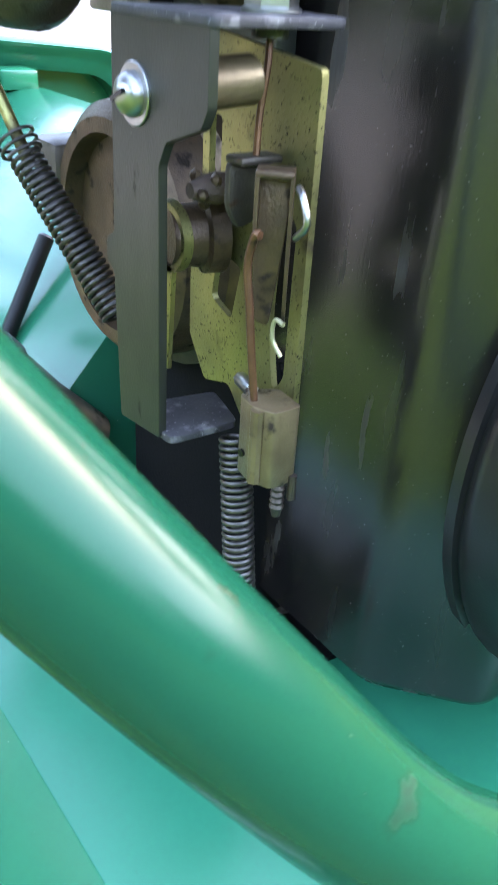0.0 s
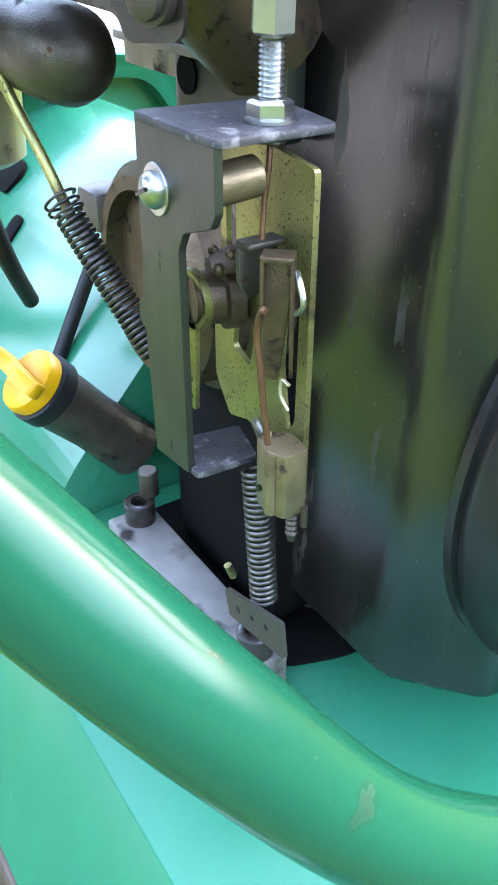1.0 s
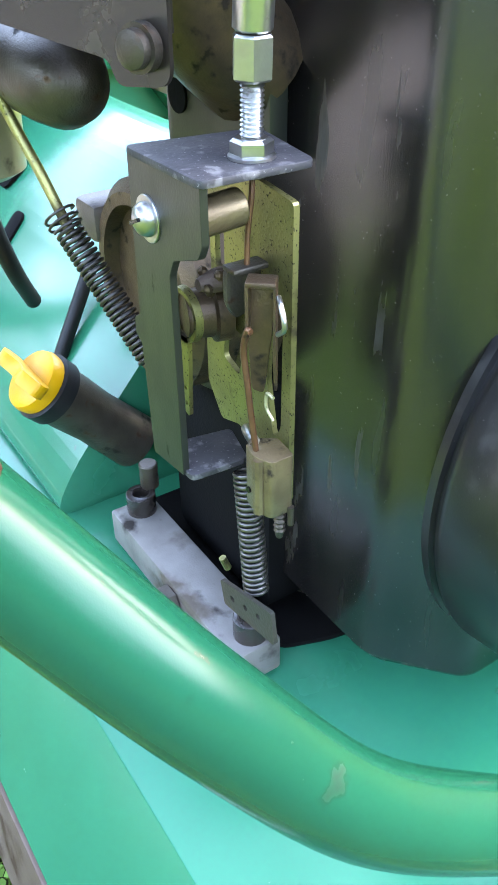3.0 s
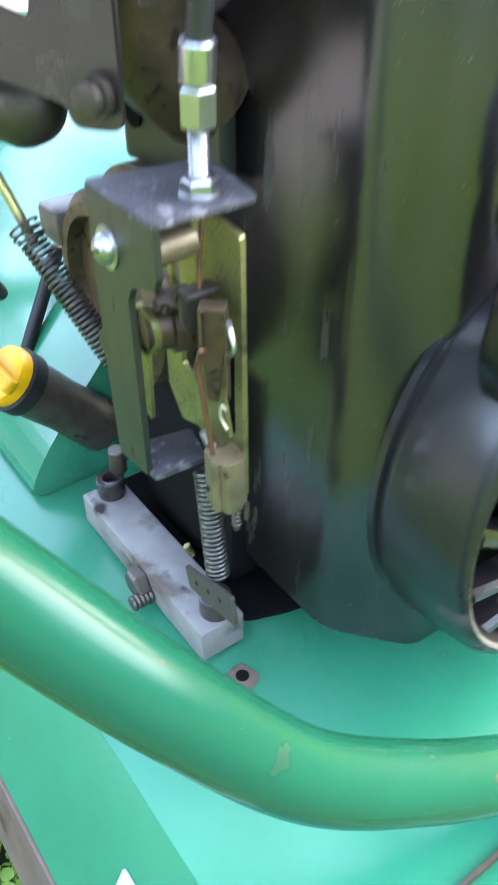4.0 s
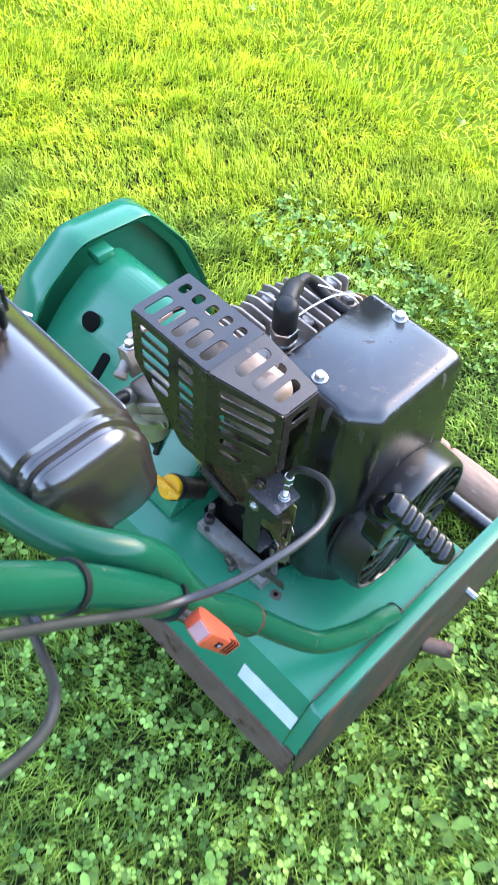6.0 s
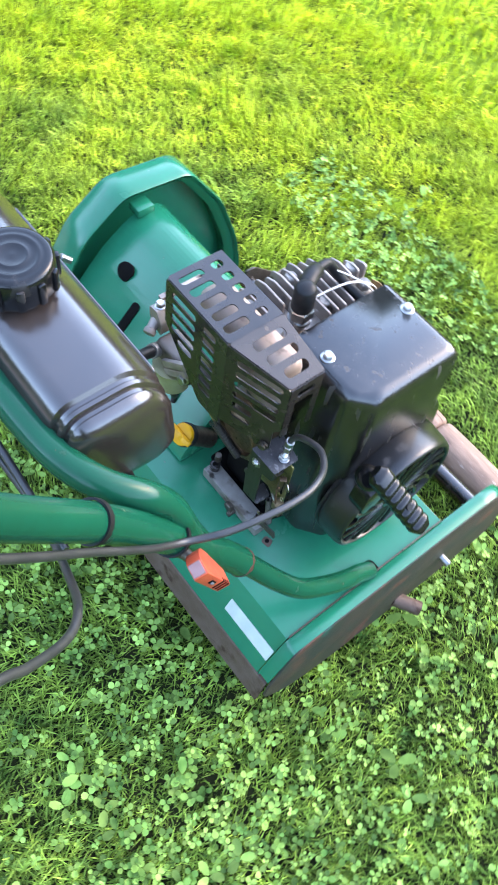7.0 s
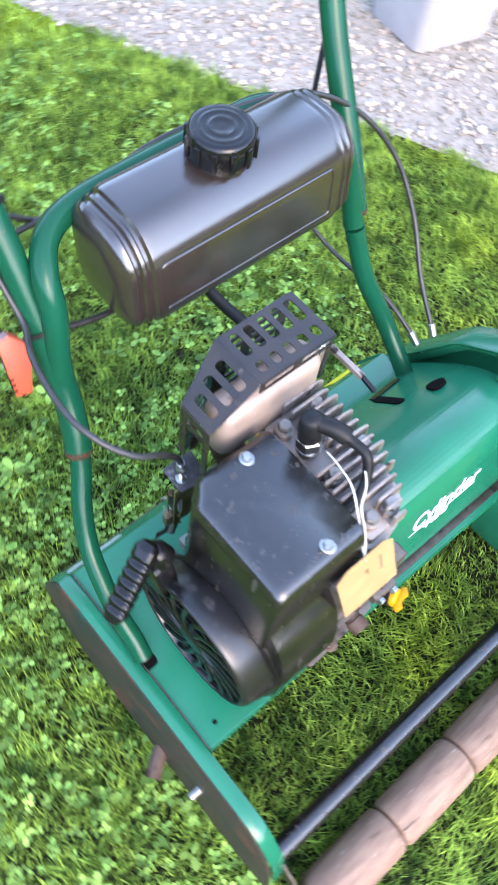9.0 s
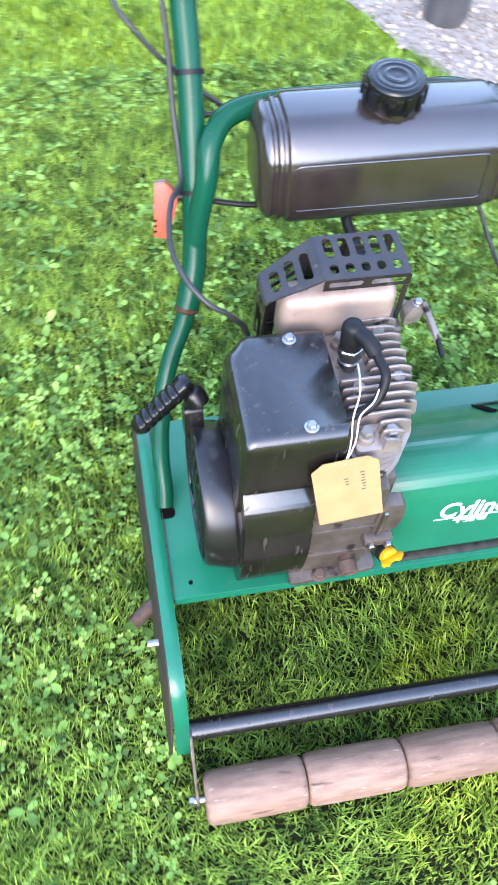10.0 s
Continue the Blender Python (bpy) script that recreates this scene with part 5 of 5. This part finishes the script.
# ---- cables ----
part("throttle_cable", sweep([(0.1027, 0.1905, 0.4125), (0.101, 0.1905, 0.424), (0.094, 0.192, 0.44), (0.078, 0.195, 0.456), (0.062, 0.199, 0.466), (0.046, 0.213, 0.478), (0.036, 0.23, 0.488), (0.031, 0.25, 0.494), (0.032, 0.28, 0.498), (0.04, 0.318, 0.497), (0.053, 0.348, 0.494), (0.054, 0.374, 0.516), (0.052, 0.398, 0.548), (0.0525, 0.428, 0.585), (0.05, 0.474, 0.645), (0.046, 0.56, 0.77)], 0.003, 14), CABLE, mower, "black throttle cable looping to the handle", 60)
part("cable_ferrule", rod((0.1028, 0.1905, 0.412), (0.1018, 0.1905, 0.421), 0.0043, 14, 0.0005), STEEL, mower)
part("clutch_cable", sweep([(0.09, 0.425, 0.515), (0.16, 0.423, 0.522), (0.25, 0.42, 0.545), (0.341, 0.403, 0.556), (0.417, 0.391, 0.545), (0.478, 0.367, 0.511), (0.516, 0.331, 0.46), (0.524, 0.287, 0.401), (0.511, 0.241, 0.344), (0.497, 0.192, 0.302)], 0.003, 12), CABLE, mower, "black control cable arching over to the chain cover", 60)
part("cable_end", rod((0.4985, 0.197, 0.308), (0.4945, 0.186, 0.298), 0.0048, 14, 0.0008), STEEL, mower)
part("drive_cable", sweep([(0.43, 0.41, 0.40), (0.456, 0.37, 0.345), (0.469, 0.329, 0.321), (0.485, 0.262, 0.303), (0.492, 0.21, 0.275)], 0.0028, 12), CABLE, mower, "black control cable", 60)
part("cable_end", rod((0.4915, 0.215, 0.278), (0.493, 0.2, 0.266), 0.0046, 14, 0.0008), STEEL, mower)
part("brake_cable", sweep([(-0.01, 0.66, 0.84), (-0.024, 0.575, 0.735), (-0.0085, 0.51, 0.664), (-0.0055, 0.4935, 0.6445), (0.0037, 0.469, 0.618), (0.019, 0.4535, 0.601), (0.049, 0.4425, 0.57), (0.124, 0.426, 0.514), (0.205, 0.421, 0.486)], 0.0028, 14, n=12), CABLE, mower, "black control cable hanging in a loop", 60)
part("stop_rod", sweep([(0.52, 0.475, 0.62), (0.50, 0.45, 0.56), (0.47, 0.425, 0.5)], 0.003, 10), RUBBER, mower, "", 60)

# ---- labels and lettering on the mower ----
SLOPE = frame_of((0.0, 0.2413, 0.2005), (-1, 0, 0), (0, 0.0315, -0.063))


def sticker(name, x0, x1, v0, v1, material, label):
    bm = prism(rounded([(-x1, v0), (-x0, v0), (-x0, v1), (-x1, v1)], 0.001, 2), "z", -0.0002, 0.0006)
    bm.transform(SLOPE)
    return part(name, bm, material, mower, label, 20)


lab = sticker("rating_label", -0.003, 0.072, 0.027, 0.046, LABEL, "pale worn label with unreadable print")
for k in range(5):
    bm = prism([(-0.066 + 0.006 * k, 0.032), (-0.063 + 0.006 * k, 0.0325), (-0.0625 + 0.006 * k, 0.0365), (-0.0655 + 0.006 * k, 0.0385)], "z", 0.0004, 0.0008)
    bm.transform(SLOPE)
    part("print_bar", bm, INK, lab)
for x0, x1 in ((0.328, 0.41), (0.428, 0.478)):
    warn = sticker("warning_label", x0, x1, 0.036, 0.068, WARN, "yellow warning label with small pictures")
    for k in range(3):
        a = x0 + (x1 - x0) * (0.14 + 0.3 * k)
        bm = prism(rounded([(-a - 0.010, 0.054), (-a - 0.002, 0.042), (-a, 0.058), (-a - 0.006, 0.062)], 0.001, 2), "z", 0.0004, 0.0008)
        bm.transform(SLOPE)
        part("print_mark", bm, INK, warn)


def lettering(name, text, size, m, material, parent, shear=0.22):
    cu = bpy.data.curves.new(name, "FONT")
    cu.body, cu.size, cu.shear, cu.extrude, cu.offset = text, size, shear, 0.0003, 0.0007
    tmp = new("tmp", cu)
    me = bpy.data.meshes.new_from_object(tmp.evaluated_get(bpy.context.evaluated_depsgraph_get()))
    bpy.data.objects.remove(tmp)
    bpy.data.curves.remove(cu)
    me.transform(m)
    return dress(name, me, material, parent, "", 0)


cowl = [o for o in mower.children if o.name == "cowl"][0]
face = frame_of((0.3, 0.0265, 0.2635), (1, 0, 0), (0, 0.0185, 0.075))
lettering("lettering", "Cylinder", 0.033, face, DECAL, cowl)
lettering("lettering", "Petrol", 0.0145, face @ Matrix.Translation((0.026, -0.0125, 0)), DECAL, cowl)
bm = box(-0.003, 0.11, -0.0037, -0.0022, -0.0002, 0.0003)
bm.transform(face)
part("decal_line", bm, DECAL, cowl)
part("grime_line", box(0.245, 0.48, 0.006, 0.016, 0.2004, 0.2035, 0.001), DARK_STEEL, cowl, "brown grime along the joint")
tilt = frame_of((0.0, 0.2, 0.222), (1, 0, 0), (0, -0.061, 0.068)) @ Matrix.Translation((0, 0, -0.0006))
for shape in (rounded([(0.441, 0.083), (0.456, 0.083), (0.464, 0.093), (0.458, 0.104), (0.443, 0.106), (0.437, 0.098)], 0.005), slot(0.4075, 0.052, 0.0125, 0.052, 7)):
    bm = prism(shape, "z", -0.001, 0.0022, 0.0003)
    bm.transform(tilt)
    part("cowl_opening", bm, SHADE_BLACK, cowl, "dark opening in the cowl")
bm = prism(rounded([(0.405, 0.018), (0.455, 0.014), (0.456, 0.024), (0.406, 0.028)], 0.001), "z", -0.001, 0.0018)
bm.transform(tilt)
part("name_plate", bm, BLACK_PLAIN, cowl, "small dark plate on the cowl")
for p in ((0.017, 0.018, 0.2), (0.097, 0.186, 0.2002)):
    part("deck_hole", rod(p, (p[0], p[1], p[2] + 0.0007), 0.0026, 14), SHADE_BLACK, mower)
part("paint_chip", prism(rounded([(0.089, 0.19), (0.101, 0.192), (0.103, 0.183), (0.093, 0.18)], 0.003), "z", 0.2003, 0.2006), RUST, mower, "rusty paint chip on the deck")

# ---- card tag on a string ----
tag = thing("card_tag", "manila card tag with handwriting, tied to the engine by string", "tag")
m = frame_of((0.160, 0.013, 0.437), (1, -0.02, 0.2), (0.12, -0.22, -1))
bm = prism(rounded([(-0.02, -0.012), (0.022, -0.012), (0.032, -0.003), (0.032, 0.078), (-0.032, 0.078), (-0.032, -0.002)], 0.0008, 2), "z", -0.0004, 0.0004)
bm.transform(m)
part("card", bm, PAPER, tag, "", 20)
for x0, y0, ln in ((0.016, 0.008, 0.03), (0.0, 0.014, 0.016)):
    for k in range(int(ln / 0.0042)):
        bm = box(x0 - 0.0026 + 0.0008 * (k % 3), x0 + 0.0018, y0 + 0.0042 * k, y0 + 0.0042 * k + 0.0011, -0.0007, 0.0007)
        bm.transform(m)
        part("ink_stroke", bm, INK, tag)
part("string", sweep([m @ Vector((0, -0.006, -0.0006)), (0.167, 0.03, 0.452), (0.168, 0.042, 0.476), (0.178, 0.062, 0.484), (0.184, 0.085, 0.482), (0.187, 0.1, 0.478)], 0.0009, 7), STRING, tag, "", 60)
part("string", sweep([m @ Vector((0.001, -0.007, 0.0006)), (0.171, 0.03, 0.455), (0.176, 0.045, 0.473), (0.19, 0.055, 0.478), (0.198, 0.066, 0.484)], 0.0009, 7), STRING, tag, "", 60)

# ---- things on the gravel ----
tub = thing("plastic_tub", "off-white square plastic tub standing on gravel", "tub")
bm = bmesh.new()
rows = []
for z, k in ((0.006, 0.9), (0.009, 0.97), (0.03, 1.0), (0.3, 1.18), (0.305, 1.24), (0.315, 1.24), (0.315, 1.14), (0.02, 0.92)):
    rows.append([bm.verts.new((1.335 + 0.1 * k * x, 0.86 + 0.1 * k * y, z)) for x, y in rounded([(-1.0, -0.55), (0.85, -1.0), (1.05, 0.75), (-0.8, 1.1)], 0.25, 4)])
for a, b in zip(rows, rows[1:]):
    for i in range(len(a)):
        bm.faces.new((a[i], a[(i + 1) % len(a)], b[(i + 1) % len(a)], b[i]))
bm.faces.new(rows[0][::-1])
bm.faces.new(rows[-1])
part("tub_body", bm, WHITE, tub, "", 40)
rim = [(1.335 + 0.1 * 1.245 * x, 0.86 + 0.1 * 1.245 * y, 0.31) for x, y in rounded([(-1.0, -0.55), (0.85, -1.0), (1.05, 0.75), (-0.8, 1.1)], 0.25, 4)]
part("rim", sweep(rim + rim[:1], 0.006, 10, smooth=False), WHITE, tub, "rolled rim", 60)
post = thing("bucket", "grey metal bucket standing on gravel", "bucket")
part("bucket_body", turned((0.815, 1.40, 0.004), (0.815, 1.40, 0.26), [(0, 0.047), (0.02, 0.05), (0.9, 0.066), (0.93, 0.069), (1, 0.069), (1, 0.065), (0.05, 0.047)], 36), GALV, post, "", 40)
toy = thing("toy_digger", "small yellow and grey plastic toy on the gravel", "toy")
part("toy_body", box(1.30, 1.34, 0.262, 0.305, 0.02, 0.045, 0.006), YELLOW, toy)
part("toy_cab", box(1.318, 1.345, 0.268, 0.298, 0.045, 0.07, 0.006), WHITE, toy)
part("toy_arm", sweep([(1.30, 0.272, 0.04), (1.28, 0.268, 0.05), (1.262, 0.262, 0.03), (1.258, 0.26, 0.01)], 0.005, 8), YELLOW, toy)
part("toy_bucket", sweep([(1.30, 0.294, 0.036), (1.283, 0.297, 0.04), (1.268, 0.299, 0.02), (1.262, 0.299, 0.008)], 0.005, 8), WHITE, toy)
for x in (1.31, 1.335):
    for y in (0.26, 0.307):
        part("toy_wheel", rod((x, y - 0.005, 0.016), (x, y + 0.005, 0.016), 0.012, 16, 0.002), BLACK_PLAIN, toy)
toy2 = thing("toy_rake", "small yellow and red plastic toy on the gravel", "toy")
part("toy_handle", sweep([(1.44, 0.39, 0.012), (1.47, 0.415, 0.016), (1.50, 0.44, 0.02)], 0.007, 10), YELLOW, toy2)
part("toy_head", box(1.49, 1.53, 0.43, 0.47, 0.01, 0.03, 0.005), RED, toy2)
heap = bmesh.new()
for hx, hy, turned_by, size in ((1.41, 0.13, 0.4, 1.0), (1.60, -0.14, 0.9, 1.1), (1.75, -0.38, 0.9, 1.2), (1.93, -0.58, 0.8, 1.2)):
    rings = []
    for k, z in ((1, 0.003), (0.85, 0.010), (0.5, 0.018), (0.12, 0.021)):
        ring = []
        for i in range(28):
            a = 2 * math.pi * i / 28
            u, v = 0.16 * size * k * math.cos(a) * (1 + 0.15 * math.sin(3 * a + hx * 9)), 0.11 * size * k * math.sin(a) * (1 + 0.2 * math.cos(2 * a))
            ring.append(heap.verts.new((hx + u * math.cos(turned_by) + v * math.sin(turned_by), hy - u * math.sin(turned_by) + v * math.cos(turned_by), z)))
        rings.append(ring)
    for a, b in zip(rings, rings[1:]):
        for i in range(28):
            heap.faces.new((a[i], a[(i + 1) % 28], b[(i + 1) % 28], b[i]))
    heap.faces.new(rings[-1])
tagged(link("sand", heap, SAND), "low pale pinkish heaps of dry sand on gravel", "sand", kind="stuff")
